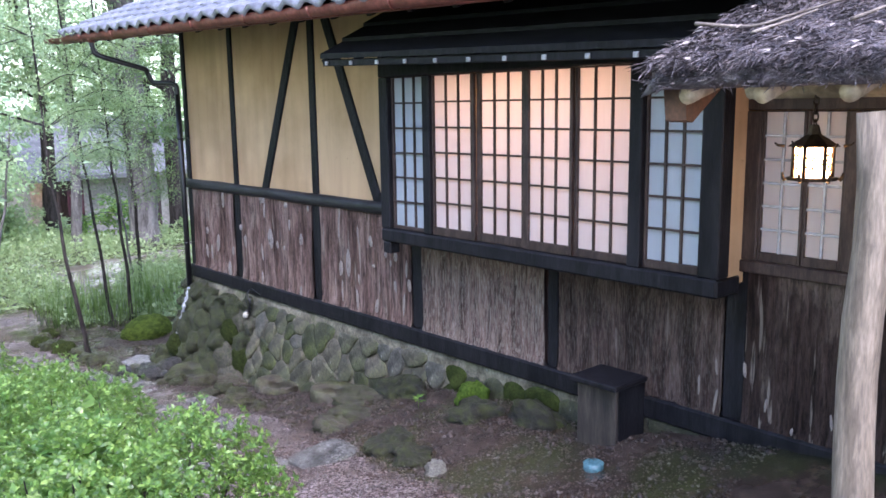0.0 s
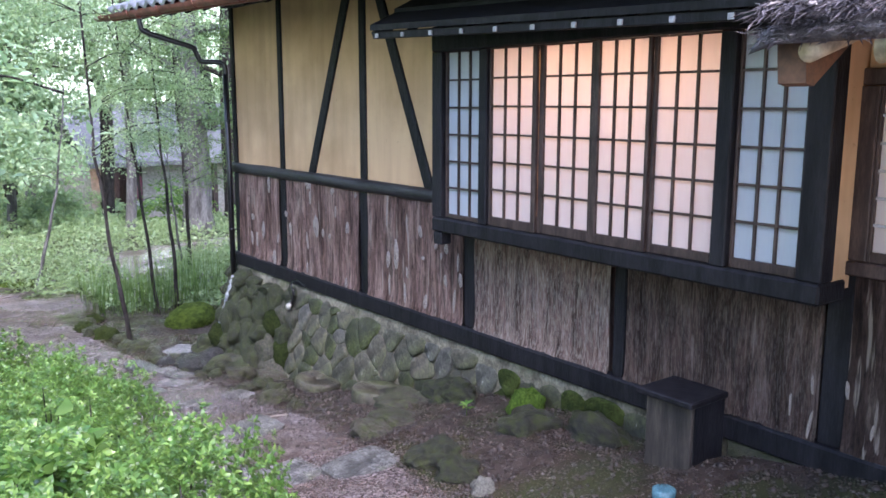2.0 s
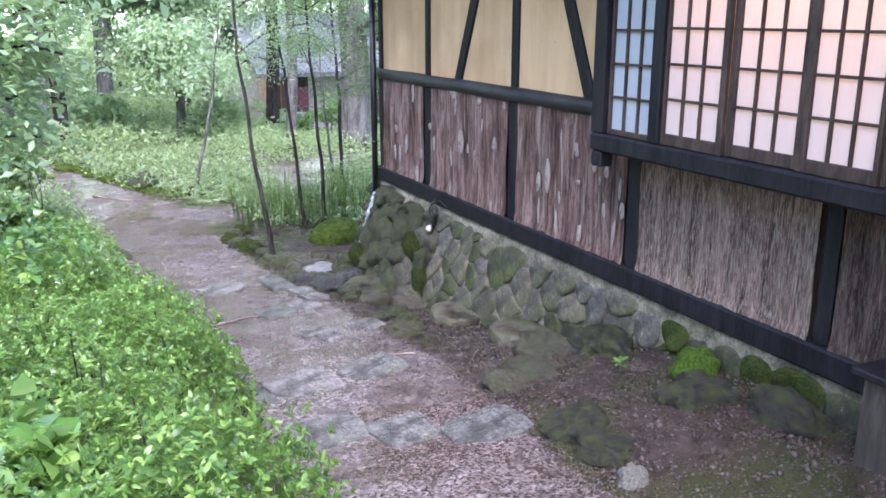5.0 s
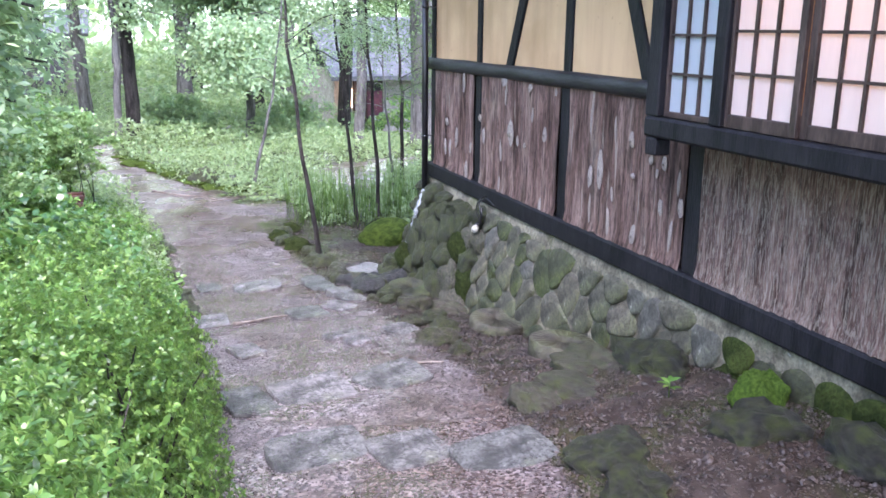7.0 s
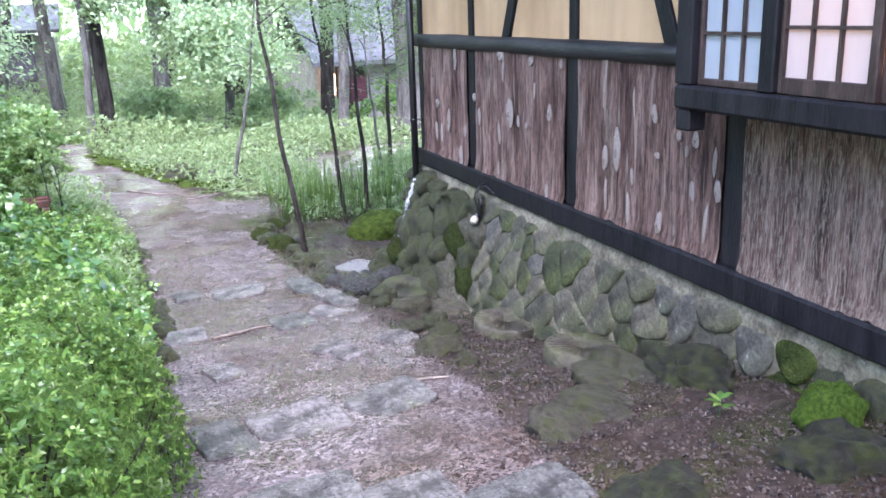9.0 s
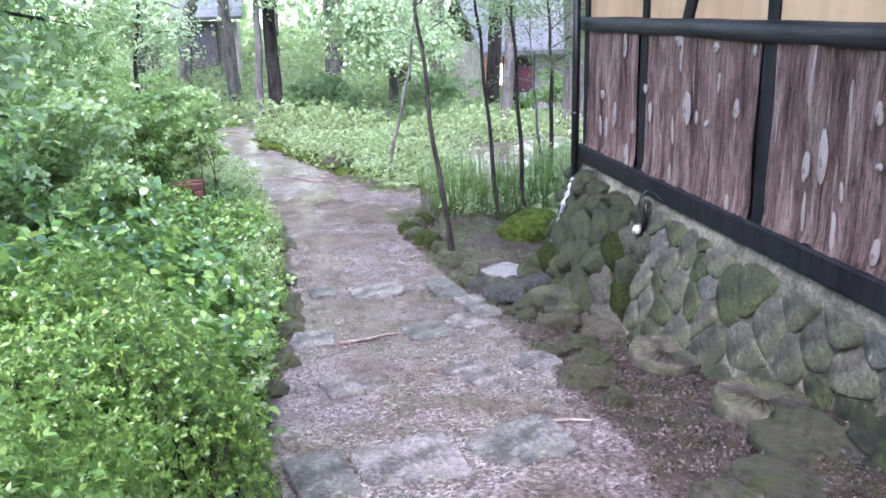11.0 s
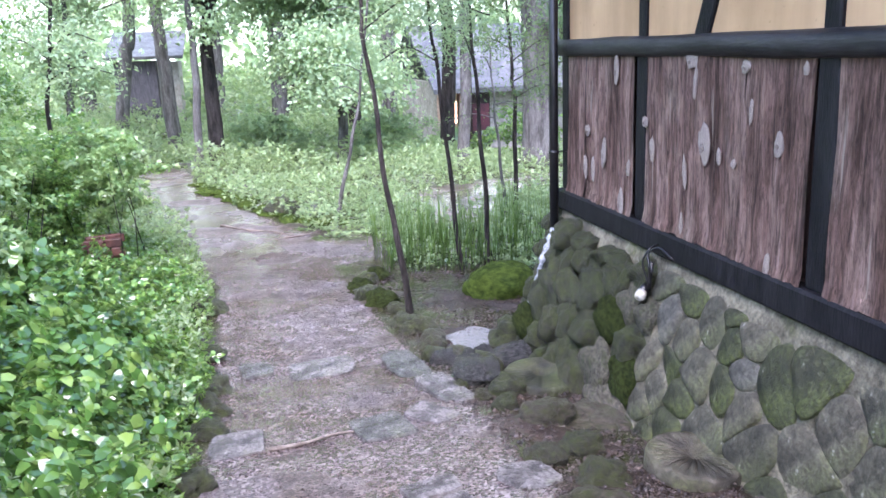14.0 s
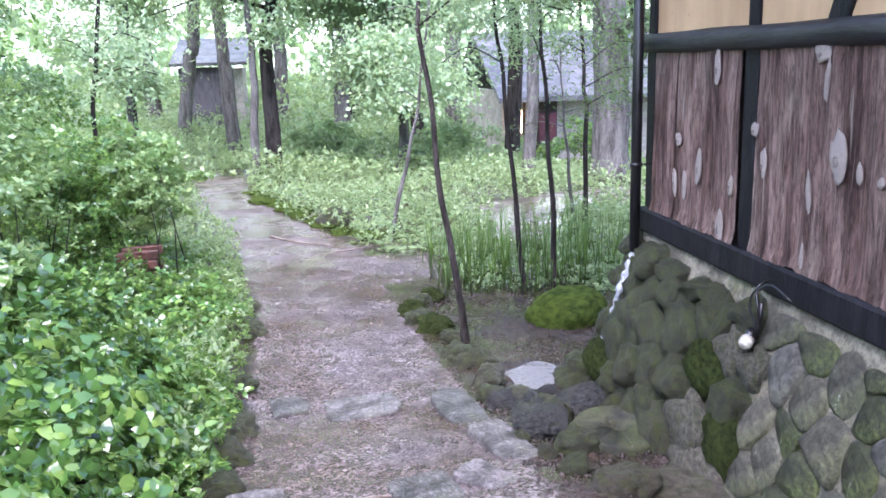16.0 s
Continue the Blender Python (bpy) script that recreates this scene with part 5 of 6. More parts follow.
def scatter_stones(name, n, xr, yr, size, mat, keep, label):
    x, y = rg.uniform(*xr, n), rg.uniform(*yr, n)
    ok = keep(x, y)
    x, y = x[ok], y[ok]
    n = len(x)
    s = rg.uniform(*size, n) * rg.choice([0.7, 1.0, 1.5], n, p=[0.6, 0.33, 0.07])
    base = np.array([(1, 0, 0), (-0.5, 0.87, 0), (-0.5, -0.87, 0), (0.1, 0, 0.7), (0, 0, -0.6)])
    rot = rg.uniform(0, 6.28, n)
    v = base[None] * (s[:, None, None] * rg.uniform(0.6, 1.3, (n, 5, 1)))
    cx, sx = np.cos(rot)[:, None], np.sin(rot)[:, None]
    vx, vy = v[:, :, 0] * cx - v[:, :, 1] * sx, v[:, :, 0] * sx + v[:, :, 1] * cx
    v = np.stack([vx + x[:, None], vy + y[:, None], v[:, :, 2] + land(x, y)[:, None] + 0.1 * s[:, None]], 2)
    tri = np.array([(0, 1, 3), (1, 2, 3), (2, 0, 3), (1, 0, 4), (2, 1, 4), (0, 2, 4)])
    f = (np.arange(n)[:, None, None] * 5 + tri[None]).reshape(-1)
    me = bpy.data.meshes.new(name)
    me.vertices.add(n * 5)
    me.vertices.foreach_set("co", v.ravel())
    me.loops.add(len(f))
    me.loops.foreach_set("vertex_index", f.astype(np.int32))
    me.polygons.add(len(f) // 3)
    me.polygons.foreach_set("loop_start", np.arange(0, len(f), 3, dtype=np.int32))
    me.polygons.foreach_set("loop_total", np.full(len(f) // 3, 3, np.int32))
    me.materials.append(mat)
    me.update(calc_edges=True)
    tagged(put(name, me), label, "gravel", kind="stuff")


scatter_stones("soil_crumbs", 26000, (2.9, 4.5), (2.3, 9.0), (0.003, 0.010), LITTER, lambda x, y: on_path(x, y) < 0.7, "dark wet crumbs of soil and grit")
scatter_stones("soil_clods", 2600, (2.9, 4.5), (2.3, 9.0), (0.010, 0.024), LITTER, lambda x, y: on_path(x, y) < 0.7, "dark wet clods and scraps of leaf litter")
scatter_stones("grit", 5000, (2.9, 4.5), (2.3, 9.0), (0.005, 0.012), PEBBLE, lambda x, y: on_path(x, y) < 0.7, "pinkish grit washed into the drainage bed")
scatter_stones("gravel", 90000, (1.8, 4.3), (3.2, 12.5), (0.003, 0.008), PEBBLE, lambda x, y: rg.random(len(x)) < on_path(x, y) * 0.95 + 0.04 * (y > 4.5), "pinkish wet gravel strewn over the path")

# litter on the drainage bed and under the saplings
def litter(n, xr, yr, seed):
    rg = np.random.default_rng(seed)
    x, y = rg.uniform(*xr, n), rg.uniform(*yr, n)
    ok = rg.random(n) > 0.75 * on_path(x, y)
    x, y = x[ok], y[ok]
    n = len(x)
    c = np.stack([x, y, land(x, y) + rg.uniform(0.002, 0.02, n)], 1)
    a = rg.uniform(0, 6.28, n)
    d = np.stack([np.cos(a), np.sin(a), 0.25 * rg.normal(size=n)], 1)
    ln = rg.uniform(0.008, 0.030, n)
    tagged(put("leaf_litter", leaves_mesh("leaf_litter", c, d, np.stack([0.4 * rg.normal(size=n), 0.4 * rg.normal(size=n), np.ones(n)], 1), ln, ln * 0.5, LITTER)), "wet brown fallen leaves on dark soil", "litter", kind="stuff")


litter(9000, (3.2, 4.55), (3.7, 8.8), 31)
litter(6500, (3.5, 5.2), (9.4, 11.6), 32)
litter(3000, (1.9, 3.6), (4.0, 13.5), 33)
litter(2500, (1.7, 2.4), (4.5, 12.0), 34)
for k, (pts, lab) in enumerate(((((2.55, 7.60, 0), (2.72, 7.63, 0), (2.86, 7.72, 0), (2.98, 7.72, 0)), "short broken stick lying on wet gravel"), (((2.2, 14.1, 0), (2.5, 13.7, 0), (2.75, 13.55, 0), (3.0, 13.2, 0)), "bare tree root crossing the path"), (((2.9, 13.1, 0), (3.1, 13.15, 0), (3.3, 13.3, 0)), "bare tree root crossing the path"), (((3.25, 5.95, 0), (3.4, 5.98, 0), (3.52, 5.94, 0)), "short broken stick lying on wet gravel"))):
    tw = thing("stick", lab, "stick", group="sticks on the path")
    q = spline([(a, c, ground_z(a, c) + 0.010) for a, c, _ in pts], 14)
    put("stem", tube_mesh("stem", q, [0.012 - 0.0005 * i for i in range(len(q))], TWIG, 7, 0.25, k), tw)

# rain water running out of the downpipe
RUNNING = simple("white_running_water", (0.20, 0.22, 0.24), (0.50, 0.53, 0.56), 40, 0.08)
stream = thing("running_water", "white rain water spilling from the downpipe over the rocks", "water")
q = spline([(4.42, 8.87, -0.37), (4.39, 8.86, -0.45), (4.34, 8.85, -0.56), (4.33, 8.90, -0.68), (4.30, 8.92, -0.80), (4.27, 8.95, -0.92)], 22)
put("stream", tube_mesh("stream", q, [0.024 - 0.0004 * i + 0.006 * math.sin(i * 2.3) for i in range(len(q))], RUNNING, 8, 0.5, 4), stream)

# moss and small plants
rs = random.Random(77)
for k in range(22):
    y = 13.6 + 0.19 * k
    x = float(np.interp(y, (13.6, 14.2, 14.7, 15.6, 16.5, 17.6), (3.55, 3.02, 2.80, 2.42, 2.06, 1.86))) + rs.uniform(-0.05, 0.16)
    rock(x, y, rs.uniform(0.10, 0.24), rs.uniform(0.10, 0.20), rs.uniform(0.03, 0.06), MOSS, 120 + k, 0.5, "low cushion of yellow-green moss at the path edge", "moss cushion", "moss_cushion", turn=k * 30, group="moss cushions", sub=3)
for k, (x, y, r) in enumerate(((2.27, 8.75, 0.10), (2.22, 8.35, 0.12), (2.26, 7.95, 0.09), (2.20, 7.25, 0.10), (2.19, 6.75, 0.08), (2.24, 9.45, 0.09), (2.18, 10.6, 0.11), (2.12, 11.3, 0.09))):
    rock(x, y, r, r * 1.25, r * 0.8, MOSSY, 240 + k, 0.5, "mossy stone half hidden under the verge plants", "stone", "verge_stone", turn=k * 41, group="verge stones")
rock(2.98, 14.6, 0.20, 0.16, 0.18, MOSSY, 131, 0.6, "dark mossy stump beside the path", "stump", "stump")
rock(3.3, 14.5, 0.12, 0.1, 0.09, PAVER, 132, 0.6, "pale grey stone in the undergrowth", "stone", "stone")

# ---- plants ----
def clump(name, label, category, shape, n, per, size, mat, seed, stems=0, stem_mat=None, group="", spread=1.0, aspect=0.42, droop=0.0, oval=False, lift=(0.05, 1.1)):
    """A leafy shrub: shoots on and under the surface given by shape(rng, n) -> points, outward ways."""
    rg = np.random.default_rng(seed)
    tips, outs = shape(rg, n)
    c, d, nn = whorls(rg, tips, outs, per, size, spread, lift)
    d[:, 2] -= droop
    k = len(c)
    t = thing(name, label, category, group=group)
    ln = size * rg.uniform(0.6, 1.25, k)
    put("foliage", leaves_mesh("foliage", c, d, nn, ln, ln * aspect * rg.uniform(0.8, 1.2, k), mat, 0.12, oval), t)
    if stems:
        vs, fs = [], []
        for i in rg.choice(len(tips), min(stems, len(tips)), replace=False):
            p = tips[i]
            o = outs[i] / np.linalg.norm(outs[i])
            foot = np.array([p[0] - 0.3 * o[0], p[1] - 0.3 * o[1], 0.0])
            foot[2] = ground_z(foot[0], foot[1]) - 0.02
            if p[2] - foot[2] < 0.08:
                continue
            mid = foot * 0.45 + p * 0.55 + rg.normal(size=3) * 0.03
            v, f = tube([foot, mid, p], [0.006, 0.0045, 0.002], 5)
            fs += [tuple(a + len(vs) for a in q) for q in f]
            vs += v
        if vs:
            tagged(put("stem_tangle", mesh_of("stem_tangle", vs, fs, stem_mat or BARK, True), t), kind="stuff")
    return t


def mound(x0, x1, y0, y1, top, lumps=0.12, fill=0.3, over=0.0):
    """Shoots over a lumpy mound; top(x, y) is its height above the ground."""
    def shape(rg, n):
        x, y = rg.uniform(x0, x1, n), rg.uniform(y0, y1, n)
        h = top(x, y)
        ok = h > 0.03
        x, y, h = x[ok], y[ok], h[ok]
        e = 0.04
        lump = lumps * (np.sin(x * 7.3 + 2 * np.sin(y * 3.1)) * np.sin(y * 6.1 + x) * 0.6 + 0.4 * np.sin(x * 17 + y * 5) * np.sin(y * 15 - x * 4))
        f = np.where(rg.random(len(x)) < fill, rg.uniform(0.25, 0.95, len(x)), 1.0)
        z = land(x, y) + h * f * (1 + lump) + over * rg.random(len(x)) ** 3 * (f == 1.0)
        gx, gy = (top(x + e, y) - top(x - e, y)) / (2 * e), (top(x, y + e) - top(x, y - e)) / (2 * e)
        o = np.stack([-gx, -gy, np.ones_like(x)], 1) + 0.45 * rg.normal(size=(len(x), 3))
        return np.stack([x, y, z], 1) + rg.normal(size=(len(x), 3)) * 0.015, o
    return shape


def dome(x, y, cx, cy, rx, ry, h):
    q = ((x - cx) / rx) ** 2 + ((y - cy) / ry) ** 2
    return h * np.sqrt(np.clip(1 - q ** 2, 0, 1))


# clipped azaleas along the start of the path
def azalea_height(parts):
    return lambda x, y: np.maximum.reduce([dome(x, y, *p) for p in parts])


AZALEAS = [((1.41, 3.0, 0.70, 0.74, 0.79),), ((1.47, 4.25, 0.73, 0.78, 0.75),), ((1.60, 5.35, 0.66, 0.75, 0.66),), ((0.55, 3.6, 0.75, 0.9, 0.85),), ((0.5, 5.0, 0.75, 0.9, 0.75),), ((0.2, 2.4, 0.5, 0.6, 0.6),)]
for k, p in enumerate(AZALEAS):
    cx, cy, rx, ry, h = p[0]
    clump("azalea_bush", "dense low azalea bush with small bright green leaves", "bush", mound(cx - rx, cx + rx, cy - ry, cy + ry, azalea_height(p), 0.26, 0.5, 0.12),
          11500 if k < 3 else 4200, 9, 0.0200, LEAF_SMALL, 100 + k, 60, None, "azalea bushes", 1.0, 0.40, 0.0, True)

# broad-leaved plants further along the verge
def verge_height(h):
    def top(x, y):
        mid, half = np.interp(y, MID_Y, MID_X), np.interp(y, MID_Y, HALF)
        d = (mid - half) - x - 0.04 - 0.09 * np.sin(y * 4.7) * np.sin(y * 2.1 + 1.0)
        return h * (0.42 * smooth(-0.05, 0.35, d) + 0.58 * smooth(0.15, 0.9, d)) * (0.8 + 0.2 * np.sin(y * 2.1 + x * 1.7))
    return top


for k, (y0, y1, x0, h, n, size) in enumerate(((4.9, 6.0, 0.9, 0.70, 800, 0.068), (5.6, 6.8, 0.5, 0.62, 860, 0.076), (6.6, 8.1, 0.5, 0.66, 1050, 0.078), (8.0, 9.7, 0.3, 0.60, 1150, 0.072), (9.6, 11.4, 0.2, 0.26, 1100, 0.060), (11.4, 13.5, 0.0, 0.20, 1200, 0.050))):
    clump("broadleaf_plants", "wet broad-leaved shrubs crowding the path edge", "shrub", mound(x0, 2.5, y0, y1, verge_height(h), 0.50, 0.62, 0.32 if y1 < 9 else 0.12), int(n * 2.3), 6, size * 0.82, LEAF_BROAD, 200 + k, 90, REED, "verge shrubs", 1.0, 0.60, 0.1, True, (-0.15, 0.55))


def puff(cx, cy, cz, r, flat=0.75):
    """Shoots in ragged clumps through a rounded, uneven volume."""
    def shape(rg, n):
        k = max(6, int(n / 26))
        a = rg.normal(size=(k, 3))
        a /= np.linalg.norm(a, axis=1, keepdims=True)
        hub = a * (rg.random((k, 1)) ** 0.45) * np.array([r, r, r * flat]) + np.array([cx, cy, cz])
        i = rg.integers(0, k, n)
        p = hub[i] + rg.normal(size=(n, 3)) * np.array([0.16, 0.16, 0.07]) * r * 0.75
        o = (p - np.array([cx, cy, cz - r * 0.5])) * 0.4 + rg.normal(size=(n, 3)) * 0.4 + np.array([0, 0, 0.5])
        return p, o
    return shape


clump("broadleaf_plants", "bright broad-leaved shoots growing through the azaleas", "shrub", puff(1.22, 2.95, 0.50, 0.26, 0.7), 110, 6, 0.070, LEAF_BROAD, 290, 8, REED, "", 1.0, 0.55, 0.1, True, (-0.15, 0.55))

# taller shrubs on the bank
SHRUBS = [(5.4, 20.5, -1.0, 1.0, 900, 0.10), (8.6, 22.0, -1.5, 1.2, 1000, 0.11), (7.0, 22.5, -1.7, 1.0, 900, 0.11), (3.0, 21.5, -0.9, 0.9, 900, 0.10), (9.6, 18.0, -1.0, 1.1, 900, 0.10), (1.30, 8.95, -0.55, 0.45, 800, 0.06), (0.75, 8.6, 0.05, 0.60, 1500, 0.06), (0.2, 10.3, 0.2, 0.9, 1900, 0.06), (-0.7, 8.0, 0.6, 1.0, 2000, 0.06), (0.7, 12.2, -0.2, 0.7, 1500, 0.055), (-0.6, 13.0, 0.3, 1.1, 2000, 0.06), (-2.2, 11.0, 0.7, 1.4, 2200, 0.07), (0.55, 14.6, -0.3, 0.6, 1200, 0.06), (-0.9, 16.5, 0.0, 1.0, 1500, 0.07), (1.40, 12.05, -0.20, 0.42, 520, 0.065)]
for k, (x, y, z, r, n, s) in enumerate(SHRUBS):
    clump("shrub", "loose green woodland shrub glistening with rain", "shrub", puff(x, y, z - 0.2 * r, r, 1.0), int(n * 2.1), 6, s * 0.74, LEAF_BROAD if k % 4 == 1 else LEAF_MID if k > 4 else LEAF_TREE, 300 + k, 7, BARK, "bank shrubs", 1.0, 0.55, 0.15, True, (-0.1, 0.7))


def tree(name, label, path, r0, r1, crown, leaf, size, mat, seed, limbs=6, bark=BARK, group="", height=None, flat=0.6, per=5):
    """A tapered trunk on its own bend, limbs, and a crown of many small leaves. crown: (count, spread, lowest, highest)."""
    rg = np.random.default_rng(seed)
    t = thing(name, label, "tree", group=group)
    foot = list(path[0])
    foot[2] = ground_z(foot[0], foot[1]) - 0.08
    pts = [tuple(foot), *path[1:]]
    if height:
        a, b = Vector(pts[-2]), Vector(pts[-1])
        d = (b - a).normalized()
        d.z = abs(d.z)
        pts.append(tuple(b + (d * 0.6 + Vector((0, 0, 0.4))) * (height - b.z)))
    q = spline(pts, 26)
    wave = min(r0 * 0.3, 0.010)
    for i in range(2, 26):
        q[i] = q[i] + Vector((wave * math.sin(i * 0.9 + seed), wave * math.cos(i * 0.7 + seed * 2), 0))
    rad = [r0 + (r1 - r0) * (i / 26) ** 0.9 for i in range(27)]
    rad[0] *= 1.35
    rad[1] *= 1.12
    put("trunk", tube_mesh("trunk", q, rad, bark, 12, 0.10, seed), t)
    n, spread, lo, hi = crown
    if not n:
        return t
    tips, outs = [], []
    vs, fs = [], []
    total = q[-1].z - q[0].z
    for k in range(limbs):
        z = lo + (hi - lo) * (k + rg.random() * 0.8) / limbs
        i = min(range(len(q)), key=lambda j: abs(q[j].z - z))
        a = rg.uniform(0, 6.283)
        ln = spread * rg.uniform(0.55, 1.1)
        p0 = q[i]
        p2 = p0 + Vector((math.cos(a) * ln, math.sin(a) * ln, ln * rg.uniform(-0.05, 0.45)))
        p1 = (p0 + p2) / 2 + Vector((0, 0, ln * 0.12))
        sp = spline([p0, p1, p2], 8)
        v, f = tube(sp, [max(0.006, rad[i] * 0.38 * (1 - j / 9)) for j in range(9)], 6)
        put("limb", mesh_of("limb", v, f, bark, True), t)
        m = n // limbs
        u = rg.random(m) ** 0.7
        idx = np.minimum((u * 8).astype(int), 8)
        base = np.array([tuple(s) for s in sp])[idx]
        hubs = base + rg.normal(size=(m, 3)) * np.array([0.30, 0.30, 0.30 * flat]) * ln * 0.75
        tips.append(hubs)
        outs.append(hubs - np.array(tuple(p0)) + np.array([0, 0, 0.4]))
    tips, outs = np.concatenate(tips), np.concatenate(outs)
    c, d, nn = whorls(rg, tips, outs, per, size * 2, 1.0)
    k = len(c)
    c = c + rg.normal(size=(k, 3)) * size * 0.9
    ln = size * rg.uniform(0.6, 1.3, k)
    put("crown", leaves_mesh("crown", c, d, nn + rg.normal(size=(k, 3)) * 0.3, ln, ln * leaf, mat), t)
    return t


SAP = "slender dark-stemmed sapling with sparse feathery twigs"
tree("sapling", SAP, [(3.69, 10.02, -1.2), (3.62, 10.02, -0.62), (3.55, 10.02, -0.27), (3.51, 10.02, 0.28), (3.44, 10.02, 0.84), (3.43, 10.03, 1.2)], 0.027, 0.010, (900, 1.1, 0.75, 3.0), 0.32, 0.05, LEAF_TREE, 1, 8, BARK, "saplings", 3.4, 0.3)
tree("sapling", SAP, [(4.41, 11.2, -1.2), (4.32, 11.2, -0.35), (4.24, 11.2, 0.55), (4.17, 11.2, 1.2)], 0.024, 0.009, (1000, 1.1, 0.6, 3.0), 0.32, 0.05, LEAF_TREE, 2, 9, BARK, "saplings", 3.4, 0.3)
tree("sapling", SAP, [(4.70, 11.3, -1.2), (4.66, 11.3, -0.38), (4.61, 11.3, 0.44), (4.56, 11.3, 1.2)], 0.026, 0.009, (1000, 1.1, 0.6, 3.0), 0.32, 0.05, LEAF_TREE, 3, 9, BARK, "saplings", 3.4, 0.3)
tree("sapling", "thin low sapling among the horsetails", [(5.38, 12.9, -1.2), (5.31, 12.9, -0.48), (5.25, 12.9, 0.15)], 0.022, 0.008, (60, 0.5, -0.2, 0.6), 0.3, 0.04, LEAF_PINE, 4, 4, GREY_BARK, "saplings", 0.8)
tree("sapling", "thin dark sapling with flat conifer sprays", [(5.56, 13.15, -1.2), (5.57, 13.15, 0.06), (5.53, 13.15, 0.62)], 0.03, 0.012, (1300, 1.1, 0.0, 2.2), 0.28, 0.05, LEAF_PINE, 5, 10, BARK, "saplings", 2.4, 0.25)
tree("sapling", "thin leaning sapling beside the path fork", [(3.49, 13.6, -1.2), (3.71, 13.6, -0.43), (3.88, 13.6, 0.31)], 0.028, 0.01, (120, 0.6, 0.2, 1.4), 0.4, 0.045, LEAF_TREE, 6, 4, GREY_BARK, "saplings", 1.6)
tree("sapling", "dark forked sapling on the leafy bank", [(0.58, 13.6, -1.2), (0.57, 13.6, -0.3), (0.61, 13.6, 0.46), (0.74, 13.6, 1.2)], 0.03, 0.015, (900, 0.9, 0.4, 2.4), 0.45, 0.06, LEAF_TREE, 7, 8, BARK, "saplings", 2.6)
TALL = "tall dark forest trunk with leafy limbs"
tree("forest_tree", TALL, [(2.06, 19.6, -1.2), (2.07, 19.6, 0.07), (2.06, 19.6, 1.0), (2.3, 19.6, 2.6)], 0.145, 0.085, (3600, 2.2, 1.5, 6.5), 0.5, 0.085, LEAF_TREE, 11, 10, BARK, "forest trees", 9)
tree("forest_tree", TALL, [(1.75, 19.0, -1.2), (1.82, 19.0, -0.17), (1.86, 19.0, 0.74), (1.84, 19.0, 1.62)], 0.08, 0.04, (1100, 1.4, 1.2, 4.5), 0.5, 0.10, LEAF_TREE, 12, 8, GREY_BARK, "forest trees", 6)
tree("forest_tree", TALL, [(1.09, 23.4, -1.2), (1.01, 23.4, 0.54), (0.96, 23.4, 1.91)], 0.16, 0.11, (3800, 2.6, 3.0, 8.0), 0.5, 0.10, LEAF_TREE, 13, 10, GREY_BARK, "forest trees", 10)
tree("forest_tree", TALL, [(-0.5, 27, -1.2), (-0.18, 27, 0.8), (0.06, 27, 2.15)], 0.18, 0.13, (3800, 2.8, 3.5, 9.0), 0.5, 0.105, LEAF_TREE, 14, 10, GREY_BARK, "forest trees", 11)
tree("forest_tree", "thick grey forest trunk beside the far house", [(7.42, 17.5, -1.2), (7.42, 17.5, 0.57), (7.30, 17.5, 2.9)], 0.30, 0.22, (4200, 2.4, 0.8, 7.0), 0.30, 0.10, LEAF_PINE, 15, 14, GREY_BARK, "forest trees", 11, 0.25)
tree("forest_tree", "grey trunk in front of the far house", [(6.2, 18.0, -1.2), (6.31, 18.0, 0.61), (6.3, 18.0, 1.3)], 0.11, 0.07, (1200, 1.8, 2.0, 5.0), 0.5, 0.10, LEAF_TREE, 16, 8, GREY_BARK, "forest trees", 6)
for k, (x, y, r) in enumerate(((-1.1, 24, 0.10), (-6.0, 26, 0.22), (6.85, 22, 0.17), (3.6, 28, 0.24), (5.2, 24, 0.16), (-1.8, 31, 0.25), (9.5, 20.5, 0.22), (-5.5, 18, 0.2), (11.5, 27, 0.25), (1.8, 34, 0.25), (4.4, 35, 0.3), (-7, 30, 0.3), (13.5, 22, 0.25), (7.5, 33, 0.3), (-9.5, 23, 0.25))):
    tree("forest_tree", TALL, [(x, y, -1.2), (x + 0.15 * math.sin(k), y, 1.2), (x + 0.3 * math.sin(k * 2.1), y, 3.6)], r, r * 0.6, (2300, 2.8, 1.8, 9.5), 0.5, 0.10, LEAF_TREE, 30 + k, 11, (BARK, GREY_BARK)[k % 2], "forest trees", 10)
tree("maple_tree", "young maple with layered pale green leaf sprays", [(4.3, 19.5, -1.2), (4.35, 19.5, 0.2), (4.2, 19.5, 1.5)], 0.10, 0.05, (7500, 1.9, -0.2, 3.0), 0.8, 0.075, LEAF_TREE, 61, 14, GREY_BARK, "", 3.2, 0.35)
tree("overhanging_tree", "leafy young tree leaning over the bank", [(-0.6, 6.2, -0.7), (-0.45, 6.3, 0.5), (-0.1, 6.6, 1.4)], 0.05, 0.025, (2000, 1.0, 0.6, 2.8), 0.48, 0.06, LEAF_BROAD, 62, 12, BARK, "", 2.8)

tree("overhanging_tree", "leafy young tree leaning over the bank", [(0.45, 7.3, -0.9), (0.6, 7.2, 0.2), (0.85, 7.0, 1.2)], 0.035, 0.015, (1500, 0.7, 0.3, 2.3), 0.5, 0.065, LEAF_BROAD, 63, 11, BARK, "", 2.3)

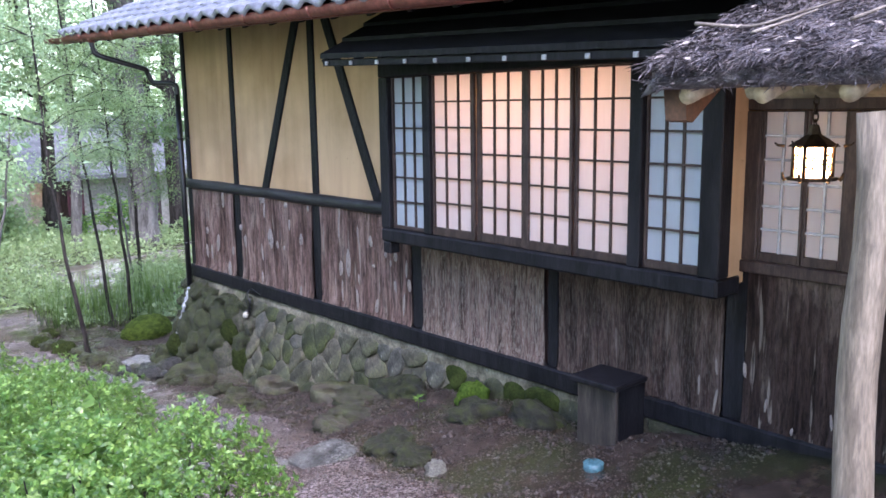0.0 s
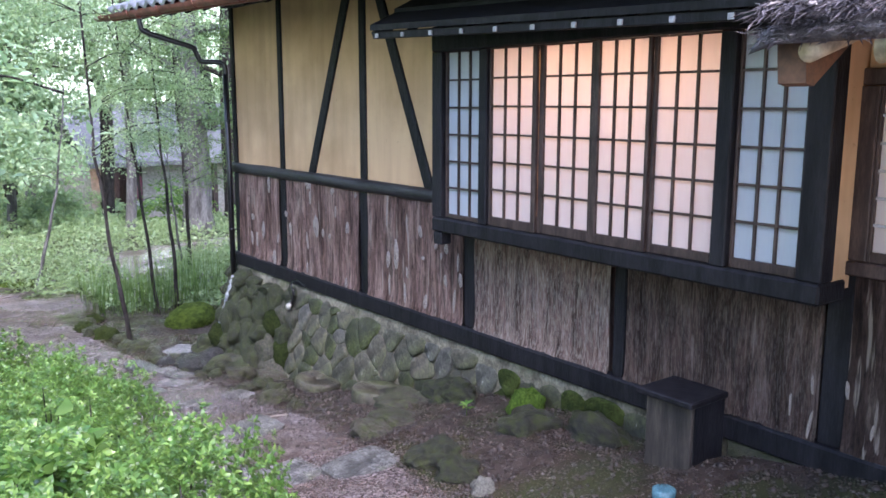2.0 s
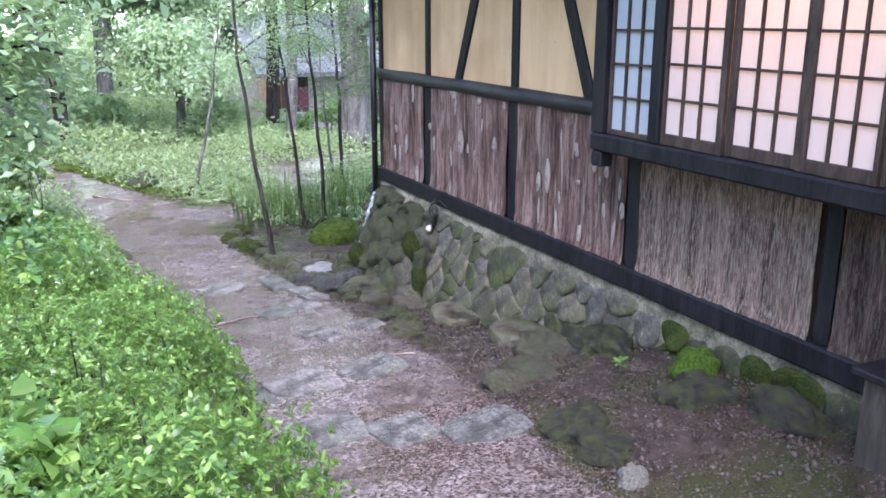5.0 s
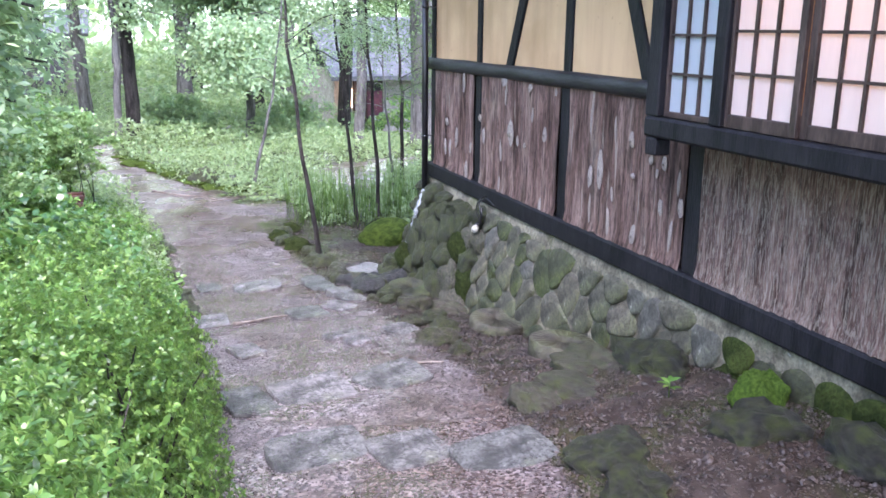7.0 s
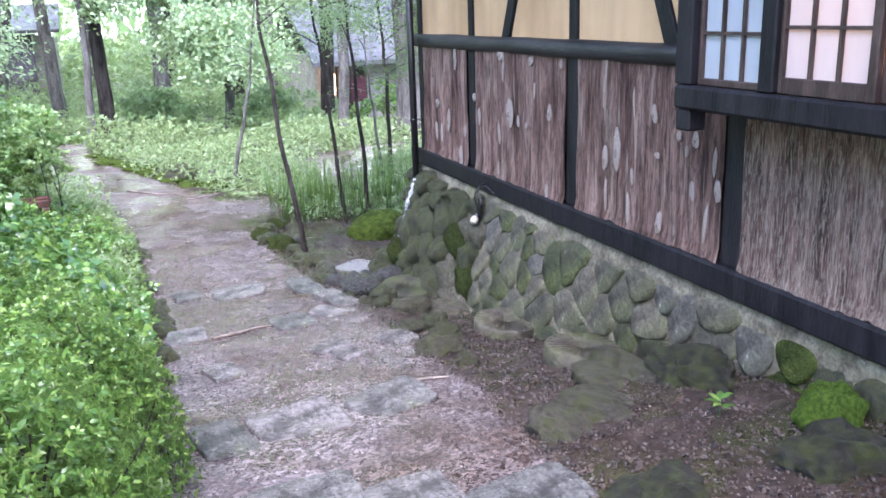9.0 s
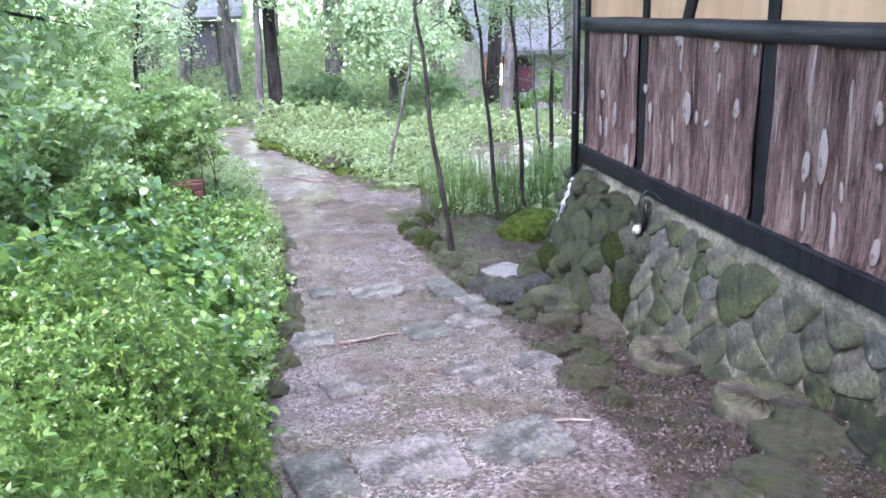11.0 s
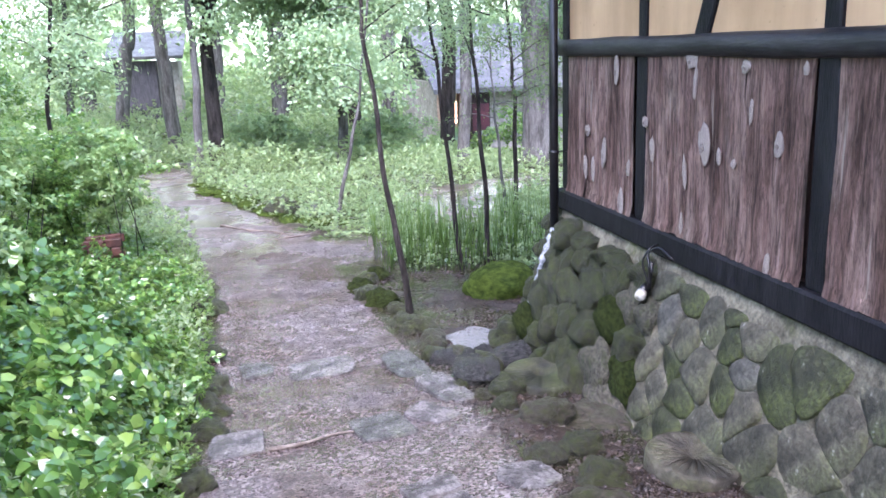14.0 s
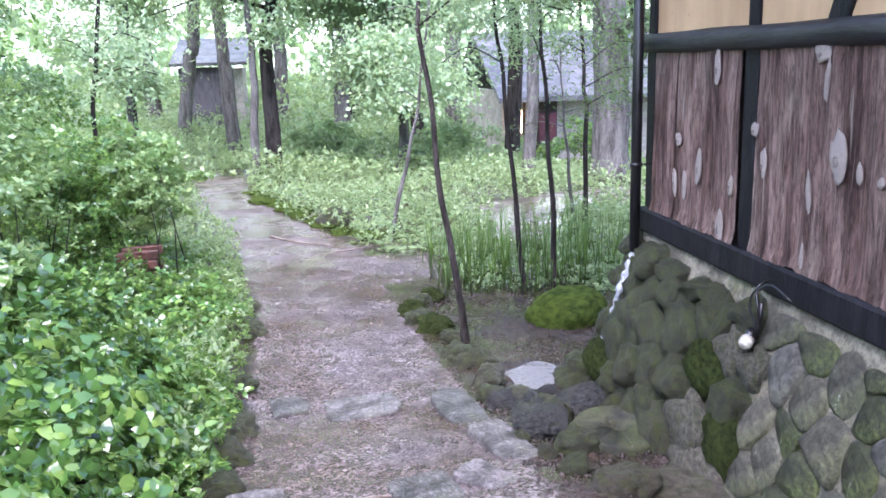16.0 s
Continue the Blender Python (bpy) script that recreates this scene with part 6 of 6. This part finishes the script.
tree("overhanging_tree", "leafy young tree leaning over the azaleas", [(0.95, 5.95, -0.6), (1.05, 5.85, 0.2), (1.34, 5.5, 0.95)], 0.030, 0.012, (560, 0.55, 0.5, 1.75), 0.5, 0.058, LEAF_TREE, 64, 9, BARK, "", 1.8)

for k, (x, y, h) in enumerate(((-1.6, 15.2, 4.2), (-3.6, 18.5, 5.2), (-0.6, 21.0, 4.6), (-2.6, 13.2, 3.6))):
    tree("understory_tree", "bushy young tree with layered pale green leaves", [(x, y, -1.2), (x + 0.1, y, 0.4), (x + 0.2 * math.sin(k), y, 1.8)], 0.06, 0.03, (5200, 1.6, -0.1, h - 0.6), 0.6, 0.062, LEAF_TREE, 160 + k, 15, GREY_BARK, "understory trees", h, 0.4)

tree("overhanging_tree", "leafy young tree standing on the bank", [(-0.3, 10.7, -0.9), (-0.2, 10.6, 0.3), (0.1, 10.4, 1.4)], 0.035, 0.015, (2200, 0.95, 0.3, 2.4), 0.5, 0.058, LEAF_BROAD, 65, 12, BARK, "", 2.5)

# horsetails by the mossy boulder
rg = np.random.default_rng(21)
vs, fs = [], []
for k in range(330):
    x, y = rg.uniform(3.7, 5.4), 11.15 + 1.5 * rg.random() ** 1.4
    z, h = ground_z(x, y) - 0.02, rg.uniform(0.25, 0.68)
    lx, ly = 0.06 * rg.normal(), 0.06 * rg.normal()
    v, f = tube([(x, y, z), (x + lx * 0.4, y + ly * 0.4, z + h * 0.5), (x + lx, y + ly, z + h)], [0.0040, 0.0036, 0.0018], 4)
    fs += [tuple(a + len(vs) for a in q) for q in f]
    vs += v
tagged(put("horsetails", mesh_of("horsetails", vs, fs, REED, True)), "upright green horsetail stems by the boulder", "horsetail", kind="stuff")

# undergrowth on the forest floor
def undergrowth(name, xr, yr, n, per, size, top, mat, seed, label):
    rg = np.random.default_rng(seed)
    x, y = rg.uniform(*xr, n), rg.uniform(*yr, n)
    ok = (on_path(x, y) < 0.3) & ~((x > 3.3) & (x < 4.9) & (y < 11.2)) & ~((x > 4.3) & (y < 9.2))
    x, y = x[ok], y[ok]
    n = len(x)
    patch = 0.5 + 0.5 * np.sin(x * 1.3 + np.sin(y * 0.9) * 2) * np.sin(y * 1.1 + x * 0.4)
    z = land(x, y) + rg.random(n) ** 1.3 * top * (0.35 + 0.9 * patch)
    tips = np.stack([x, y, z], 1)
    c, d, nn = whorls(rg, tips, np.tile([0, 0, 1.0], (n, 1)) + 0.5 * rg.normal(size=(n, 3)), per, size)
    k = len(c)
    ln = size * rg.uniform(0.6, 1.3, k)
    tagged(put(name, leaves_mesh(name, c, d, nn, ln, ln * 0.5, mat)), label, "undergrowth", kind="stuff")


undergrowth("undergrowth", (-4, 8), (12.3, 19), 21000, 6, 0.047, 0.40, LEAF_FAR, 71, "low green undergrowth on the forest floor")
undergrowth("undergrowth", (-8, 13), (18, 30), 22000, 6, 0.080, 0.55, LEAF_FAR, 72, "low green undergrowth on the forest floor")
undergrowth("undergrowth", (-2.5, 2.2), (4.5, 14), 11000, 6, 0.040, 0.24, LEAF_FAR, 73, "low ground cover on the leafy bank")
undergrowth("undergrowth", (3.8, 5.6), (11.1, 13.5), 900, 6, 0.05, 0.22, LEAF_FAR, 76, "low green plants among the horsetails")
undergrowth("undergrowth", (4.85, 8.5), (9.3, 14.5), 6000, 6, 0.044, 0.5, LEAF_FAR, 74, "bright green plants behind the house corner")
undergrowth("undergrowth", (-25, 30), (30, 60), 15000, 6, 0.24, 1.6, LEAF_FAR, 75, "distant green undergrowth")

undergrowth("undergrowth", (1.1, 2.28), (5.0, 12.5), 4500, 7, 0.026, 0.20, LEAF_SMALL, 78, "fine-leaved plants between the verge shrubs")

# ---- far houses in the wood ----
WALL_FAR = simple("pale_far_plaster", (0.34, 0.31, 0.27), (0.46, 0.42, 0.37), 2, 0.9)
ROOF_FAR = simple("wet_slate_roof", (0.10, 0.10, 0.11), (0.20, 0.195, 0.21), 3, 0.55, (1, 1, 1), 0.3, 0.01)
MAROON = simple("maroon_door", (0.05, 0.010, 0.018), (0.095, 0.020, 0.032), 4, 0.7)
SHED_WOOD = simple("grey_shed_boards", (0.06, 0.055, 0.065), (0.13, 0.12, 0.135), 3, 0.8, (6, 6, 1))
far = thing("far_house", "low pale house with a wet slate roof among the trees", "house")
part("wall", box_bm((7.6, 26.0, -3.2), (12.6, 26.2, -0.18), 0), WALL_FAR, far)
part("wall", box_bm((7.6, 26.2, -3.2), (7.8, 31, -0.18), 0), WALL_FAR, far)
vs = [(7.35, 25.2, -0.42), (13.2, 25.2, -0.42), (13.2, 28.6, 1.25), (7.35, 28.6, 1.25), (7.35, 25.2, -0.30), (13.2, 25.2, -0.30), (13.2, 28.6, 1.37), (7.35, 28.6, 1.37), (7.35, 32, -0.42), (13.2, 32, -0.42)]
put("roof", mesh_of("roof", vs, [(0, 1, 2, 3), (4, 5, 6, 7), (0, 1, 5, 4), (1, 2, 6, 5), (0, 3, 7, 4), (7, 6, 9, 8)], ROOF_FAR), far)
part("doorway", box_bm((8.15, 25.95, -2.9), (9.05, 25.998, -0.45), 0.01), BROWN_WOOD, far, "dark doorway")
ban = thing("banner", "maroon cloth banner with a pale hem by the doorway", "banner")
part("cloth", box_bm((8.40, 25.35, -1.42), (8.85, 25.37, -0.72), 0.005), MAROON, ban)
part("hem", box_bm((8.48, 25.35, -1.66), (8.76, 25.37, -1.422), 0.005), RAFTER_TIP, ban, "pale hem")
part("post", box_bm((8.08, 25.4, -3.0), (8.22, 25.55, -0.42), 0.01), BROWN_WOOD, far)
part("post", box_bm((11.0, 25.4, -3.0), (11.15, 25.55, -0.42), 0.01), BROWN_WOOD, far)
lampb = thing("wall_lantern", "tall lit amber lamp before the far house", "lantern")
part("shade", box_bm((7.80, 25.30, -1.18), (7.96, 25.42, -0.62), 0.02), glow_material("amber_far_lamp", (1.0, 0.60, 0.32), 1.6), lampb)
shed = thing("shed", "grey boarded shed with a pale roof among the trees", "shed")
part("wall", box_bm((-0.9, 30.0, -1.6), (0.25, 32, 0.66), 0), SHED_WOOD, shed)
part("side_wall", box_bm((0.26, 30.3, -1.6), (0.85, 32.0, 0.62), 0), WALL_FAR, shed, "tan plastered side")
part("roof", box_bm((-1.1, 29.7, 0.0), (1.05, 32.4, 0.10), 0.01, None, Matrix.Translation((0, 0, 0.67)) @ Matrix.Translation((0, 29.6, 0)) @ Matrix.Rotation(radians(16), 4, "X") @ Matrix.Translation((0, -29.6, 0))), ROOF_FAR, shed)

# stack of red-stained timbers on the bank
stack = thing("timber_stack", "small crossed stack of red-brown timber blocks", "timber")
sz = -0.95
for k, (dx, dy, dz, ang) in enumerate(((0, -0.1, 0, 8), (0, 0.1, 0, 8), (-0.1, 0, 0.07, 98), (0.1, 0, 0.07, 98), (0, -0.1, 0.14, 8), (0, 0.1, 0.14, 14))):
    part("block", box_bm((-0.16, -0.035, 0), (0.16, 0.035, 0.068), 0.005, None, pose(1.29 + dx, 11.6 + dy, sz + dz, 0, 0, ang)), BRICK_RED, stack)
part("leg", box_bm((1.2, 11.5, -1.3), (1.38, 11.7, sz - 0.001), 0.005), BRICK_RED, stack)

# woods in the distance, and a glowing sheet that stands for the mist
def far_wood():
    rg = np.random.default_rng(90)
    n = 14000
    a = rg.uniform(-1.5, 1.5, n)
    r = rg.uniform(42, 58, n)
    c = np.stack([3 + r * np.sin(a), r * np.cos(a), -2 + rg.random(n) ** 1.6 * 12 * (0.6 + 0.4 * np.sin(a * 23) * np.sin(a * 9))], 1)
    ln = rg.uniform(0.5, 1.1, n)
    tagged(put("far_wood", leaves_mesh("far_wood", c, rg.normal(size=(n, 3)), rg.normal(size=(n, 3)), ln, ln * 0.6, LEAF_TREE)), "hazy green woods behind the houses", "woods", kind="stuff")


far_wood()
# emissive wall added behind the trees; the misty sky's brightness is its own glow
MIST_GLOW = glow_material("glowing_mist_backdrop", (0.62, 0.72, 0.58), 0.34)
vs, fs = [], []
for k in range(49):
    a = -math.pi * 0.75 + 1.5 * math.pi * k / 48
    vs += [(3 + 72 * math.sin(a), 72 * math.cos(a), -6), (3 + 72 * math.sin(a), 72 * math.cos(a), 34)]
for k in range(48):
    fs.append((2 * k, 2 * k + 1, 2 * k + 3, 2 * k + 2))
tagged(put("backdrop", mesh_of("backdrop", vs, fs, MIST_GLOW, True)), "glowing pale sheet standing in for rain mist beyond the woods", "mist", kind="structure")


# ferns at the fork and small single plants
def fern(x, y, size, seed, label="arching green fern beside the path fork"):
    rg = np.random.default_rng(seed)
    t = thing("fern", label, "fern", group="ferns")
    z = ground_z(x, y)
    for k in range(8):
        a = k * 0.785 + rg.uniform(-0.3, 0.3)
        ln = size * rg.uniform(0.7, 1.1)
        run = np.linspace(0, 1, 15)
        px, py = x + np.cos(a) * ln * run, y + np.sin(a) * ln * run
        pz = z + ln * (0.85 * run - 0.75 * run ** 2)
        sp = np.stack([px, py, pz], 1)
        side = np.array([-np.sin(a), np.cos(a), 0])
        c = np.repeat(sp[2:], 2, axis=0)
        d = np.tile(np.stack([side, -side]), (13, 1)) + np.array([np.cos(a), np.sin(a), -0.2]) * 0.35
        w = np.repeat(ln * 0.26 * np.sin(np.linspace(0.5, 3.0, 13)), 2)
        put("frond", leaves_mesh("frond", c, d, np.tile([0, 0, 1.0], (26, 1)), w, w * 0.28 + 0.004, LEAF_FAR), t)
    return t


fern(3.62, 12.95, 0.42, 1)
fern(3.85, 13.3, 0.38, 2)
fern(3.35, 14.3, 0.40, 3)
sprig = thing("seedling", "tiny bright green seedling in the drainage bed", "plant")
sx0, sy0 = 4.10, 4.66
sz0 = ground_z(sx0, sy0)
put("stem", tube_mesh("stem", [(sx0, sy0, sz0 - 0.01), (sx0, sy0, sz0 + 0.08)], [0.003, 0.002], REED, 5), sprig)
ang = np.arange(7) * 0.9
put("leaf", leaves_mesh("leaf", np.tile([sx0, sy0, sz0 + 0.075], (7, 1)) + np.stack([0 * ang, 0 * ang, -0.005 * np.arange(7)], 1), np.stack([np.cos(ang), np.sin(ang), 0.35 + 0 * ang], 1), np.tile([0, 0, 1.0], (7, 1)), 0.06, 0.026, LEAF_BROAD, 0.1, True), sprig)
